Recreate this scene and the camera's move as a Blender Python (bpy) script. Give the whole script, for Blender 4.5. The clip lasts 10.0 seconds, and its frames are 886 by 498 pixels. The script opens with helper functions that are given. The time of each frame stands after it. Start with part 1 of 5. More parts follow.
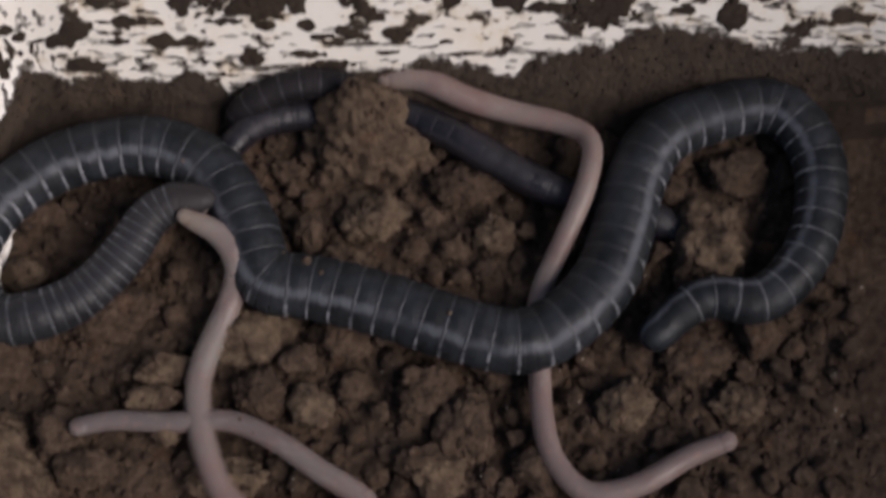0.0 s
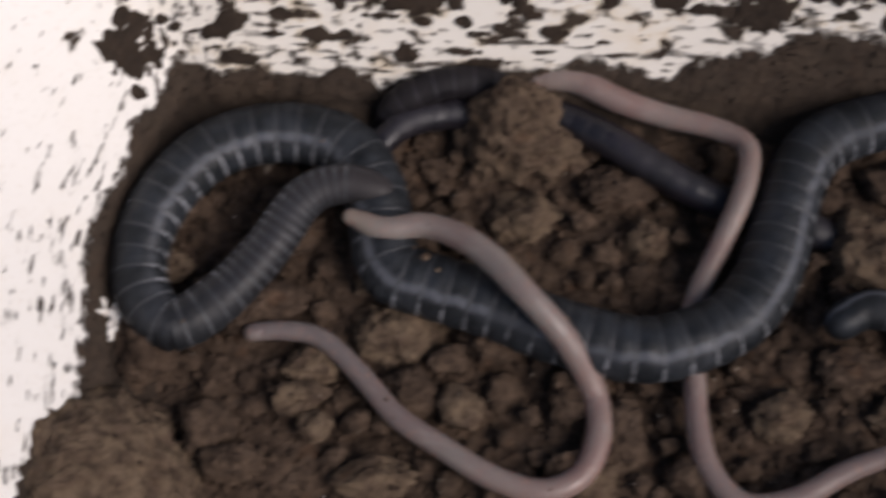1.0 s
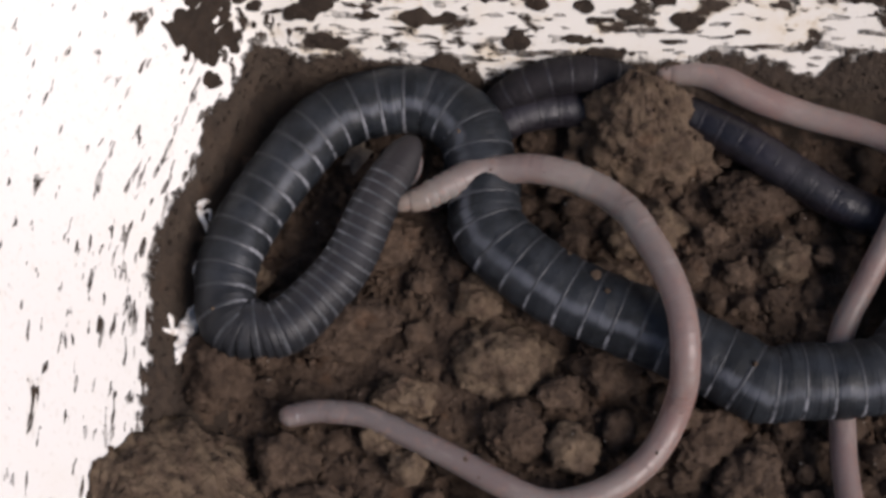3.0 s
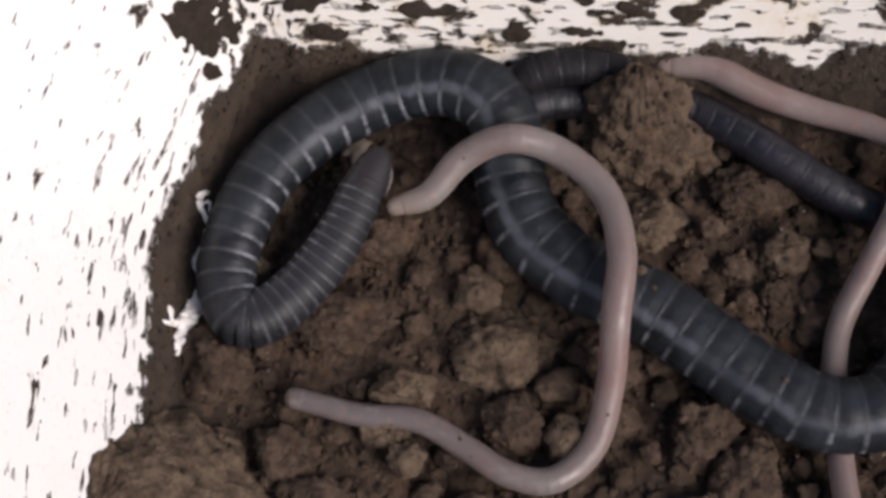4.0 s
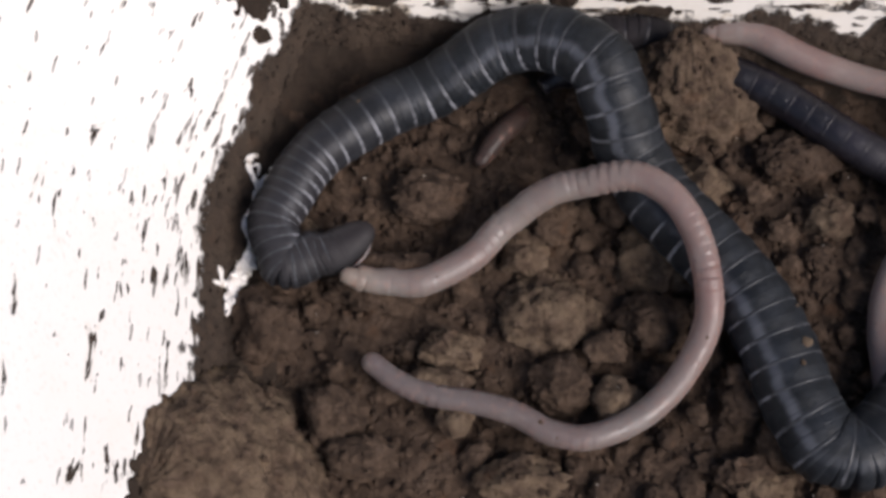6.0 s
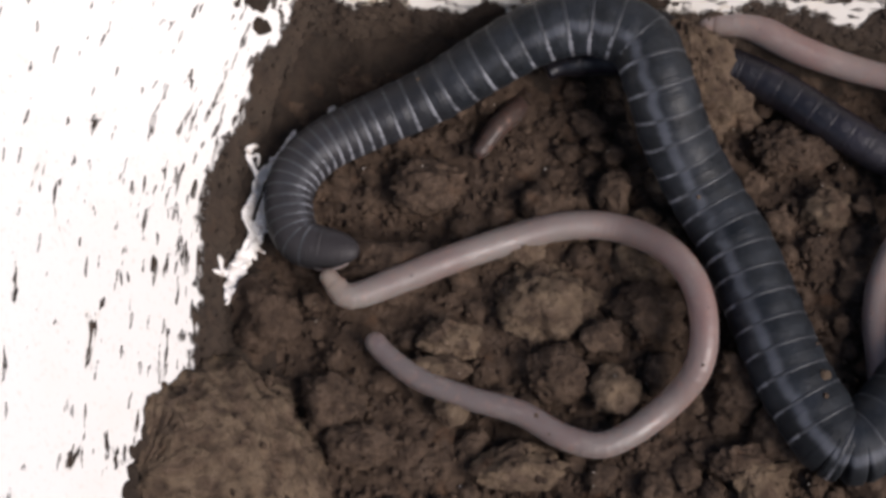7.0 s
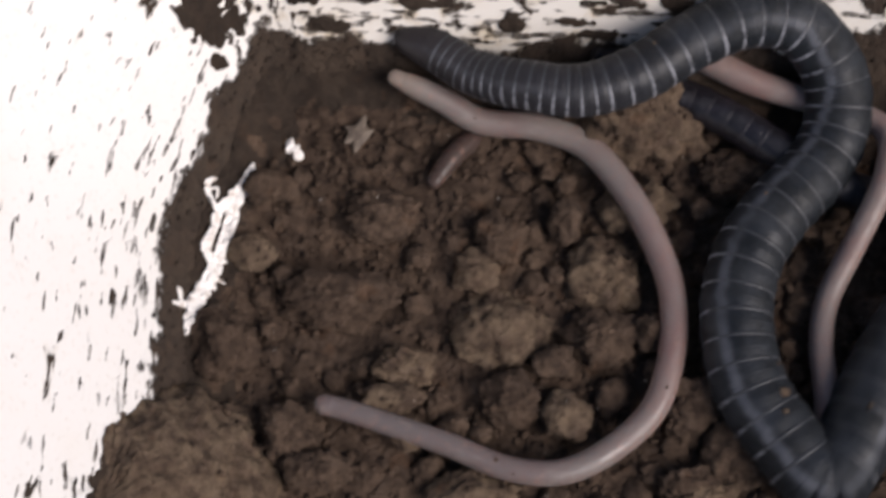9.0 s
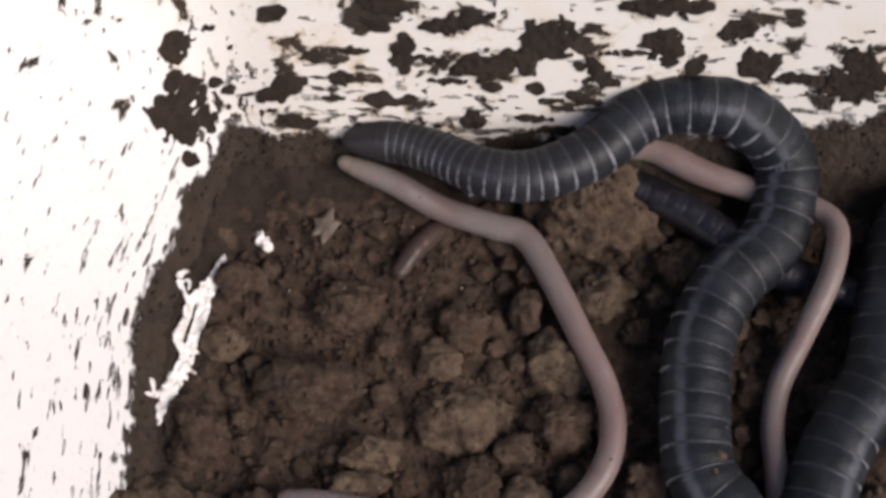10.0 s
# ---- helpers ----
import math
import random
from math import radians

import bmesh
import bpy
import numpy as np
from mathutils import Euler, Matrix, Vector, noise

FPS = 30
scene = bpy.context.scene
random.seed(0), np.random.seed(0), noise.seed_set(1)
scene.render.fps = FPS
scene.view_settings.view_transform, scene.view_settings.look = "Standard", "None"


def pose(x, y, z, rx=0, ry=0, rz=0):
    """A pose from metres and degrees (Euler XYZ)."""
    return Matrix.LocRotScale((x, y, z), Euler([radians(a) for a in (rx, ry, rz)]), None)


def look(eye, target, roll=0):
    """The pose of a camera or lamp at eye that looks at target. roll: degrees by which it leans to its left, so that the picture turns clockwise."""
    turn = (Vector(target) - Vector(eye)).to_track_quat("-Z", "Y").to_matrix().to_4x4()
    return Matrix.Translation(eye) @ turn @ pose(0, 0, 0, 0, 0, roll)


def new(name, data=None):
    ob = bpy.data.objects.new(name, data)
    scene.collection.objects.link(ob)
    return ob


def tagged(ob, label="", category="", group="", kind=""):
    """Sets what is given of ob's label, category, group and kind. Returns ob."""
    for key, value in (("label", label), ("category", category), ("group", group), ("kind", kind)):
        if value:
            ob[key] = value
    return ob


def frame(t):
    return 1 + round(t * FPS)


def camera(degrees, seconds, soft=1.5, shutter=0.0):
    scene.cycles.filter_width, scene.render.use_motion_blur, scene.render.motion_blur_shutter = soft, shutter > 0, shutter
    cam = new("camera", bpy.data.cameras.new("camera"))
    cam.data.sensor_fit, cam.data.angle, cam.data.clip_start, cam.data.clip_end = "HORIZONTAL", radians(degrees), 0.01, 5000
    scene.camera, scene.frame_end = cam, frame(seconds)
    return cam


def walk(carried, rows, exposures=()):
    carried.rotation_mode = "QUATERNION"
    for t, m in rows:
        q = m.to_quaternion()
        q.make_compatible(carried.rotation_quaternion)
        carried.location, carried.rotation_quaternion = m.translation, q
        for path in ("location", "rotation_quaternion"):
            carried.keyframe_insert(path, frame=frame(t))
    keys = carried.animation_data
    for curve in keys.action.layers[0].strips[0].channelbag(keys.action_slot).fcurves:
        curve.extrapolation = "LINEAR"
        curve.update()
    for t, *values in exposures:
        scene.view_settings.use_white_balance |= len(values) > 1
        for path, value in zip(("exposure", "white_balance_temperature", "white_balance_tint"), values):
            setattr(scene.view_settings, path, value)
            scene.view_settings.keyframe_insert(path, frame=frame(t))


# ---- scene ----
MM = 0.001


def view(x, y, z, down, turn, lean):
    """A camera pose in millimetres: degrees below the horizon, turned to the right, leaning to its left."""
    d, a = radians(down), radians(turn)
    eye = Vector((x, y, z)) * MM
    return look(eye, eye + Vector((math.sin(a) * math.cos(d), math.cos(a) * math.cos(d), -math.sin(d))), lean)


# ---- camera ----
cam = camera(32, 10.0, soft=3.4, shutter=0.5)
walk(cam, [
    (0.0, view(47.63, -138.65, 355.43, 68.451, 7.912, 4.060)),
    (0.2, view(50.56, -139.38, 356.88, 67.525, 6.434, 2.751)),
    (0.5, view(45.34, -137.34, 357.31, 67.407, 5.626, 2.464)),
    (0.7, view(45.14, -137.72, 356.58, 67.355, 3.099, 0.395)),
    (1.0, view(21.17, -142.86, 345.99, 67.176, 3.561, 1.711)),
    (1.2, view(13.80, -142.73, 339.63, 67.356, 2.703, 1.227)),
    (1.5, view(13.19, -141.96, 334.48, 67.861, 1.020, -0.284)),
    (2.0, view(11.11, -128.78, 326.95, 68.406, 0.566, -0.347)),
    (2.5, view(9.57, -118.02, 316.46, 68.913, -0.124, -0.894)),
    (2.7, view(6.81, -113.41, 310.15, 69.086, -0.148, -0.665)),
    (3.8, view(8.27, -109.22, 310.15, 70.005, -0.564, -0.864)),
    (4.0, view(7.38, -106.59, 312.70, 70.464, -0.337, -0.547)),
    (4.5, view(-0.01, -113.32, 311.32, 70.000, -0.000, -0.000)),
    (5.0, view(-3.91, -113.90, 310.38, 70.193, 0.975, 1.007)),
    (5.5, view(-1.21, -114.62, 311.40, 70.318, -0.886, -0.829)),
    (5.7, view(-2.48, -115.51, 311.30, 70.159, -0.360, -0.335)),
    (6.8, view(-3.19, -119.20, 312.06, 69.983, -0.204, -0.092)),
    (7.0, view(-1.25, -119.15, 313.09, 70.174, -0.904, -0.774)),
    (7.5, view(-3.05, -120.10, 314.11, 69.891, -0.256, -0.094)),
    (8.0, view(-1.44, -116.44, 313.91, 69.867, -0.638, -0.496)),
    (8.5, view(3.50, -118.62, 316.64, 69.845, -0.436, -0.586)),
    (8.8, view(5.48, -119.66, 318.70, 69.529, -0.304, -0.549)),
    (9.0, view(8.20, -118.58, 320.83, 69.652, -0.675, -1.152)),
    (9.2, view(12.44, -113.97, 327.83, 69.742, -0.549, -1.196)),
    (9.5, view(13.27, -112.59, 331.15, 68.809, 0.282, -0.490)),
    (10.0, view(14.02, -110.65, 336.46, 68.447, 0.503, -0.357)),
], exposures=[(0.0, -0.04, 6650, 15), (0.8, 0.04, 6650, 15), (1.5, 0.14, 6600, 15), (2.5, 0.24, 6550, 15), (5.5, 0.37, 6500, 14), (8.5, 0.32, 6500, 14), (9.5, 0.26, 6600, 15), (10.0, 0.28, 6600, 15)])

# ---- light: open shade under a bright sky, a soft sun from the right ----
SUN_UP, SUN_TURN = 40, 124
world = bpy.data.worlds.new("sky")
scene.world = world
world.use_nodes = True
sky = world.node_tree.nodes.new("ShaderNodeTexSky")
sky.sky_type, sky.sun_disc = "NISHITA", False
sky.sun_elevation, sky.sun_rotation = radians(SUN_UP), radians(SUN_TURN)
back = world.node_tree.nodes["Background"]
back.inputs["Strength"].default_value = 0.077
world.node_tree.links.new(sky.outputs[0], back.inputs["Color"])
lamp = bpy.data.lights.new("sun", "SUN")
lamp.energy, lamp.angle, lamp.color = 3.05, radians(38), (1.0, 0.935, 0.885)
sun = new("sun", lamp)
su, st = radians(SUN_UP), radians(SUN_TURN)
sun.matrix_world = look(Vector((math.sin(st) * math.cos(su), math.cos(st) * math.cos(su), math.sin(su))), (0, 0, 0))


# ---- materials ----
class Nodes:
    """A short way to write a node material."""

    def __init__(self, name):
        self.mat = bpy.data.materials.new(name)
        self.mat.use_nodes = True
        self.tree = self.mat.node_tree
        self.shader = self.tree.nodes["Principled BSDF"]

    def put(self, socket, value):
        if isinstance(value, bpy.types.NodeSocket):
            self.tree.links.new(value, socket)
        elif isinstance(value, (tuple, list)) and len(value) == 3 and socket.type == "RGBA":
            socket.default_value = (*value, 1.0)
        else:
            socket.default_value = value

    def set(self, **values):
        for key, value in values.items():
            self.put(self.shader.inputs[key.replace("_", " ")], value)
        return self

    def place(self):
        return self.tree.nodes.new("ShaderNodeTexCoord").outputs["Object"]

    def world(self):
        return self.tree.nodes.new("ShaderNodeNewGeometry").outputs["Position"]

    def rest(self):
        n = self.tree.nodes.new("ShaderNodeAttribute")
        n.attribute_name = "rest"
        return n.outputs["Vector"]

    def chance(self):
        return self.tree.nodes.new("ShaderNodeObjectInfo").outputs["Random"]

    def island(self):
        return self.tree.nodes.new("ShaderNodeNewGeometry").outputs["Random Per Island"]

    def split(self, v):
        n = self.tree.nodes.new("ShaderNodeSeparateXYZ")
        self.put(n.inputs[0], v)
        return n.outputs

    def noise(self, at, scale, detail=4.0, rough=0.55, warp=0.0):
        n = self.tree.nodes.new("ShaderNodeTexNoise")
        self.put(n.inputs["Vector"], at)
        for key, value in (("Scale", scale), ("Detail", detail), ("Roughness", rough), ("Distortion", warp)):
            n.inputs[key].default_value = value
        return n.outputs["Fac"]

    def cells(self, at, scale):
        n = self.tree.nodes.new("ShaderNodeTexVoronoi")
        self.put(n.inputs["Vector"], at)
        n.inputs["Scale"].default_value = scale
        return n.outputs["Distance"]

    def stretch(self, at, x, y, z):
        n = self.tree.nodes.new("ShaderNodeVectorMath")
        n.operation = "MULTIPLY"
        self.put(n.inputs[0], at)
        n.inputs[1].default_value = (x, y, z)
        return n.outputs[0]

    def calc(self, how, a, b=0.0):
        n = self.tree.nodes.new("ShaderNodeMath")
        n.operation = how
        self.put(n.inputs[0], a)
        self.put(n.inputs[1], b)
        return n.outputs[0]

    def span(self, v, a, b, lo=0.0, hi=1.0, smooth=True):
        n = self.tree.nodes.new("ShaderNodeMapRange")
        n.interpolation_type = "SMOOTHSTEP" if smooth else "LINEAR"
        self.put(n.inputs["Value"], v)
        for key, value in (("From Min", a), ("From Max", b), ("To Min", lo), ("To Max", hi)):
            n.inputs[key].default_value = value
        return n.outputs["Result"]

    def profile(self, v, stops, top):
        """A broken line through stops of (place, height), heights from 0 to top, in the stops' own units."""
        lo, hi = stops[0][0], stops[-1][0]
        n = self.tree.nodes.new("ShaderNodeValToRGB")
        self.put(n.inputs[0], self.span(v, lo, hi, 0.0, 1.0, False))
        for k, (a, h) in enumerate(stops):
            e = n.color_ramp.elements[0] if k == 0 else n.color_ramp.elements.new(max(0.0001, (a - lo) / (hi - lo) * 0.9999))
            e.color = (h / top, h / top, h / top, 1.0)
        end = n.color_ramp.elements[len(stops)]
        end.color = (stops[-1][1] / top,) * 3 + (1.0,)
        return self.calc("MULTIPLY", n.outputs[0], top)

    def mix(self, f, a, b):
        n = self.tree.nodes.new("ShaderNodeMix")
        n.data_type = "RGBA"
        self.put(n.inputs[0], f)
        self.put(n.inputs[6], a)
        self.put(n.inputs[7], b)
        return n.outputs[2]

    def bump(self, height, strength, depth):
        n = self.tree.nodes.new("ShaderNodeBump")
        self.put(n.inputs["Height"], height)
        n.inputs["Strength"].default_value, n.inputs["Distance"].default_value = strength, depth
        self.put(self.shader.inputs["Normal"], n.outputs[0])
        return self


def soil_colours(n, at, vary):
    """Brown loam: dark damp patches, paler dry crust, a little rust."""
    big = n.noise(at, 60, 3)
    mid = n.noise(at, 330, 5, 0.65)
    c = n.mix(n.span(mid, 0.30, 0.70), (0.0400, 0.0250, 0.0166), (0.0910, 0.0588, 0.0394))
    c = n.mix(n.span(big, 0.5, 0.72, 0, 0.55), c, (0.1289, 0.0848, 0.0554))
    c = n.mix(n.span(n.noise(at, 140, 2), 0.60, 0.75, 0, 0.4), c, (0.1289, 0.0627, 0.0306))
    if vary is not None:
        c = n.mix(n.span(vary, 0, 1, 0, 0.5, False), c, n.mix(n.span(mid, 0.3, 0.7), (0.0380, 0.0255, 0.0180), (0.1392, 0.0927, 0.0624)))
    return c, mid


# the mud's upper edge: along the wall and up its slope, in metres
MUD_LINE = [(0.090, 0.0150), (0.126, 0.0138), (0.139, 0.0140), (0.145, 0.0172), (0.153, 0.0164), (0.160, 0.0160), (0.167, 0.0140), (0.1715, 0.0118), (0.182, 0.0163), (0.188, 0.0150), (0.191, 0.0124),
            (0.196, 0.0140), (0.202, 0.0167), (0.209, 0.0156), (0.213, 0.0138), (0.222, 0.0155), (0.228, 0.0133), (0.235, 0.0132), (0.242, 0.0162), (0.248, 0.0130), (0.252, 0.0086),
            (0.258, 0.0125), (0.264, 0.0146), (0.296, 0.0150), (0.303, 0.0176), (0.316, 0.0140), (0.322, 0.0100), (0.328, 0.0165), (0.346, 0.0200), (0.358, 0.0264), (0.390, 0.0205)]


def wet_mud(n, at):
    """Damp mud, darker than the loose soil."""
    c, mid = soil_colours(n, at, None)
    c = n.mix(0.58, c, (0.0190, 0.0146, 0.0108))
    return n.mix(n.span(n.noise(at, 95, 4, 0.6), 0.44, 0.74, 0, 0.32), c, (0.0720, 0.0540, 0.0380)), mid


def soil_material(name, vary, dry=0.0):
    n = Nodes(name)
    at = n.world()
    source = {"object": n.chance, "island": n.island}.get(vary)
    c, mid = soil_colours(n, at, source() if source else None)
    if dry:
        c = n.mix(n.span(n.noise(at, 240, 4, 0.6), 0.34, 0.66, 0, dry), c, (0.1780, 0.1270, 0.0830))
    fine = n.noise(at, 1500, 4, 0.7)
    pits = n.cells(at, 420)
    n.set(Base_Color=c, Roughness=n.span(n.noise(at, 330, 3), 0.5, 0.68, 0.92, 0.5), Specular_IOR_Level=0.3)
    n.bump(n.calc("ADD", n.calc("ADD", fine, n.calc("MULTIPLY", n.noise(at, 620, 3, 0.6), 1.9)), n.calc("ADD", n.calc("MULTIPLY", mid, 1.0), n.calc("MULTIPLY", pits, 0.3))), 0.85, 0.0010)
    return n.mat


SOIL_CLOD, SOIL_CRUMB, SOIL_BED = soil_material("soil_clod", "object"), soil_material("soil_crumb", "island"), soil_material("soil_bed", "")
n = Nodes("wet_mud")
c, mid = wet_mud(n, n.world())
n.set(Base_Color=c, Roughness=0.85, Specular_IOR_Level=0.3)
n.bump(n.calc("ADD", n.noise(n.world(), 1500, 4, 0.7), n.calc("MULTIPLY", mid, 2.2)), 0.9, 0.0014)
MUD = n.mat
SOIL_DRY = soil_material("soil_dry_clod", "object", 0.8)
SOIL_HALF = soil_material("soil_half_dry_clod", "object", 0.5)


def wall_material():
    """White plastic with a mud line along the soil and splashes of dirt above it."""
    n = Nodes("muddy_white_plastic")
    uv = n.tree.nodes.new("ShaderNodeUVMap").outputs[0]
    u, v = n.split(uv)[:2]
    at = n.place()
    flat = n.stretch(uv, 0.42, 1.0, 1.0)
    slow, ragged, fine = n.noise(at, 75, 3), n.noise(at, 260, 5, 0.65), n.noise(at, 900, 4)
    line = n.calc("ADD", n.calc("MULTIPLY", n.calc("SUBTRACT", slow, 0.5), 0.004), n.calc("MULTIPLY", n.calc("SUBTRACT", ragged, 0.5), 0.0115))
    above = n.calc("SUBTRACT", n.calc("SUBTRACT", v, n.profile(u, MUD_LINE, 0.04)), line)
    mud = n.span(above, -0.0009, 0.0006, 1.0, 0.0)
    backside = n.span(u, CORNER - 0.012, CORNER + 0.012)
    blot = n.calc("ADD", n.calc("MULTIPLY", n.noise(flat, 150, 6, 0.62, 0.5), n.calc("SUBTRACT", 1.0, backside)),
                  n.calc("MULTIPLY", n.noise(n.stretch(uv, 0.75, 1.0, 1.0), 120, 6, 0.62, 0.25), backside))
    bend = n.span(n.calc("ABSOLUTE", n.calc("SUBTRACT", u, CORNER)), 0.006, 0.014, 1.0, 0.0)
    fleck = n.noise(n.stretch(uv, 0.3, 1.0, 1.0), 520, 3, 0.5)
    fleck = n.calc("ADD", n.calc("MULTIPLY", fleck, n.calc("SUBTRACT", 1.0, bend)), n.calc("MULTIPLY", n.noise(n.stretch(at, 1.0, 0.6, 0.5), 430, 3, 0.5), bend))
    blot = n.calc("ADD", n.calc("MULTIPLY", blot, n.calc("SUBTRACT", 1.0, bend)), n.calc("MULTIPLY", n.noise(at, 120, 6, 0.62, 0.5), bend))
    crowd = n.calc("MULTIPLY", n.calc("SUBTRACT", n.noise(at, 38, 2), 0.5), 0.28)
    fleck = n.calc("ADD", fleck, n.calc("MULTIPLY", crowd, 0.5))
    blot = n.calc("ADD", blot, crowd)
    spots = n.span(n.calc("ADD", blot, n.calc("MULTIPLY", backside, 0.072)), 0.638, 0.668)
    near = n.span(above, 0.0, 0.026, 0.105, 0.0, False)
    flecks = n.span(n.calc("ADD", n.calc("ADD", fleck, near), n.calc("MULTIPLY", backside, 0.012)), 0.655, 0.68)
    flecks = n.calc("MULTIPLY", flecks, n.span(n.noise(at, 130, 3), 0.36, 0.62, 0.4, 1.0))
    halo = n.calc("MULTIPLY", n.span(n.calc("ADD", blot, n.calc("MULTIPLY", backside, 0.085)), 0.585, 0.645, 0.0, 0.5), n.span(n.noise(at, 60, 2), 0.42, 0.6))
    dirt = n.calc("MAXIMUM", mud, n.calc("MAXIMUM", spots, flecks))
    white = n.mix(n.calc("MULTIPLY", n.span(n.noise(at, 45, 4), 0.5, 0.75, 0, 0.6), n.span(backside, 0, 1, 0.12, 1.0)), (0.77, 0.745, 0.710), (0.62, 0.47, 0.28))
    white = n.mix(n.span(fine, 0.55, 0.75, 0, 0.35), white, (0.55, 0.47, 0.38))
    white = n.mix(n.span(backside, 0, 1, 0.0, 0.4), white, (0.72, 0.655, 0.545))
    white = n.mix(n.calc("MULTIPLY", halo, n.span(backside, 0, 1, 0.25, 1.0)), white, (0.50, 0.37, 0.20))
    brown, mid = wet_mud(n, at)
    n.set(Base_Color=n.mix(dirt, white, brown), Roughness=n.span(dirt, 0, 1, 0.45, 0.9), Specular_IOR_Level=0.35)
    rough = n.calc("ADD", n.calc("MULTIPLY", ragged, 2.0), n.calc("ADD", n.calc("MULTIPLY", n.noise(at, 110, 4, 0.6), 3.0), n.calc("MULTIPLY", fine, 0.8)))
    n.bump(n.calc("ADD", n.calc("MULTIPLY", dirt, 1.0), n.calc("MULTIPLY", dirt, rough)), 0.85, 0.0011)
    return n.mat


def skin_material(name, dark, light, sheen, blush=0.6, wet=0.0, stripe=0.0):
    """Grey, wet, finely wrinkled skin, in the body's own measure."""
    n = Nodes(name)
    at = n.rest()
    along, side, up = n.split(at)[:3]
    mottle = n.noise(at, 120, 5, 0.65)
    c = n.mix(n.span(mottle, 0.35, 0.7), dark, light)
    c = n.mix(n.span(up, -0.006, 0.002, 0.55, 0.0), c, tuple(1.5 * k for k in light))
    c = n.mix(n.span(along, 0.030, 0.085, blush, 0.0), c, (0.0270, 0.0240, 0.0268))
    c = n.mix(n.span(along, 0.004, 0.028, blush, 0.0), c, (0.0270, 0.0218, 0.0215))
    if stripe:
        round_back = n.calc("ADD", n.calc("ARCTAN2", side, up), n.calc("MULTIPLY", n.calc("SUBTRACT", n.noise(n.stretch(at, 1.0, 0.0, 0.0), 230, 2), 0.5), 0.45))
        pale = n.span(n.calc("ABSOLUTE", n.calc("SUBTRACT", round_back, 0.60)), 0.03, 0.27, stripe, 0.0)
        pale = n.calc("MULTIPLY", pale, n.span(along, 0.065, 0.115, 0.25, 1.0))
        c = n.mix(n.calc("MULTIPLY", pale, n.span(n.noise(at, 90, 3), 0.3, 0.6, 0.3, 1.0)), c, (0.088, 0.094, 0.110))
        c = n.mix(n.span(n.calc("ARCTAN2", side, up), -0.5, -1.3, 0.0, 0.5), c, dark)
    wrinkle = n.noise(n.stretch(at, 1.0, 0.35, 0.35), 1900, 3)
    n.set(Base_Color=c, Roughness=n.span(n.noise(at, 110, 4), 0.36, 0.64, 0.40 - wet, 0.66 - wet), Specular_IOR_Level=sheen,
          Subsurface_Weight=0.10, Subsurface_Radius=(0.6, 0.5, 0.5), Subsurface_Scale=0.001)
    n.bump(wrinkle, 0.35, 0.0005)
    return n.mat


def ring_material(name, dark, light, dull=0.55):
    n = Nodes(name)
    at = n.rest()
    up = n.split(at)[2]
    # broken at random, dimmer over the back and near the head, paler on the left
    paleness = n.calc("MULTIPLY", n.span(n.noise(at, 300, 4, 0.6), 0.30, 0.62), n.span(n.calc("ADD", up, n.calc("MULTIPLY", n.noise(at, 40, 2), 0.006)), 0.0058, 0.0092, 1.0, 0.12))
    paleness = n.calc("MULTIPLY", paleness, n.span(n.split(at)[0], 0.008, 0.034, 0.35, 0.95))
    paleness = n.calc("MULTIPLY", paleness, n.span(n.calc("ARCTAN2", n.split(at)[1], up), -0.4, 0.62, 0.26, 1.25))
    c = n.mix(paleness, dark, light)
    n.set(Base_Color=c, Roughness=dull)
    n.bump(n.noise(at, 1500, 3), 0.3, 0.0004)
    return n.mat


def worm_material(name, pale, pink, grey, sore=0.0):
    """Moist pinkish worm skin, redder midway, greyer at the tail."""
    n = Nodes(name)
    at = n.rest()
    along = n.split(at)[0]
    c = n.mix(n.span(n.noise(at, 60, 3), 0.35, 0.68), pale, pink)
    c = n.mix(n.calc("MULTIPLY", n.span(along, 0.055, 0.085), n.span(along, 0.10, 0.135, 0.5 * sore, 0.0)), c, (0.26, 0.115, 0.10))
    c = n.mix(n.span(along, 0.10, 0.185, 0, 0.75), c, grey)
    c = n.mix(n.span(along, 0.000, 0.009, 0.6 * sore, 0.0), c, (0.25, 0.185, 0.130))
    c = n.mix(n.span(n.noise(at, 420, 4), 0.52, 0.8, 0, 0.45), c, (0.30, 0.17, 0.13))
    c = n.mix(n.span(n.noise(at, 800, 2), 0.73, 0.76, 0, 0.75), c, (0.07, 0.05, 0.04))
    c = n.mix(n.span(n.noise(n.stretch(at, 0.4, 1.0, 1.0), 240, 4, 0.6), 0.5, 0.75, 0, 0.45), c, tuple(1.35 * k for k in pale))
    folds = n.calc("SINE", n.calc("MULTIPLY", along, 5600.0))
    n.set(Base_Color=c, Roughness=n.span(n.noise(at, 300, 3), 0.35, 0.65, 0.32, 0.5), Specular_IOR_Level=0.42 if sore else 0.25, Subsurface_Weight=0.25, Subsurface_Radius=(1.0, 0.45, 0.35), Subsurface_Scale=0.0012)
    n.bump(n.calc("ADD", n.calc("MULTIPLY", folds, 0.04), n.noise(at, 700, 4)), 0.3, 0.0004)
    return n.mat


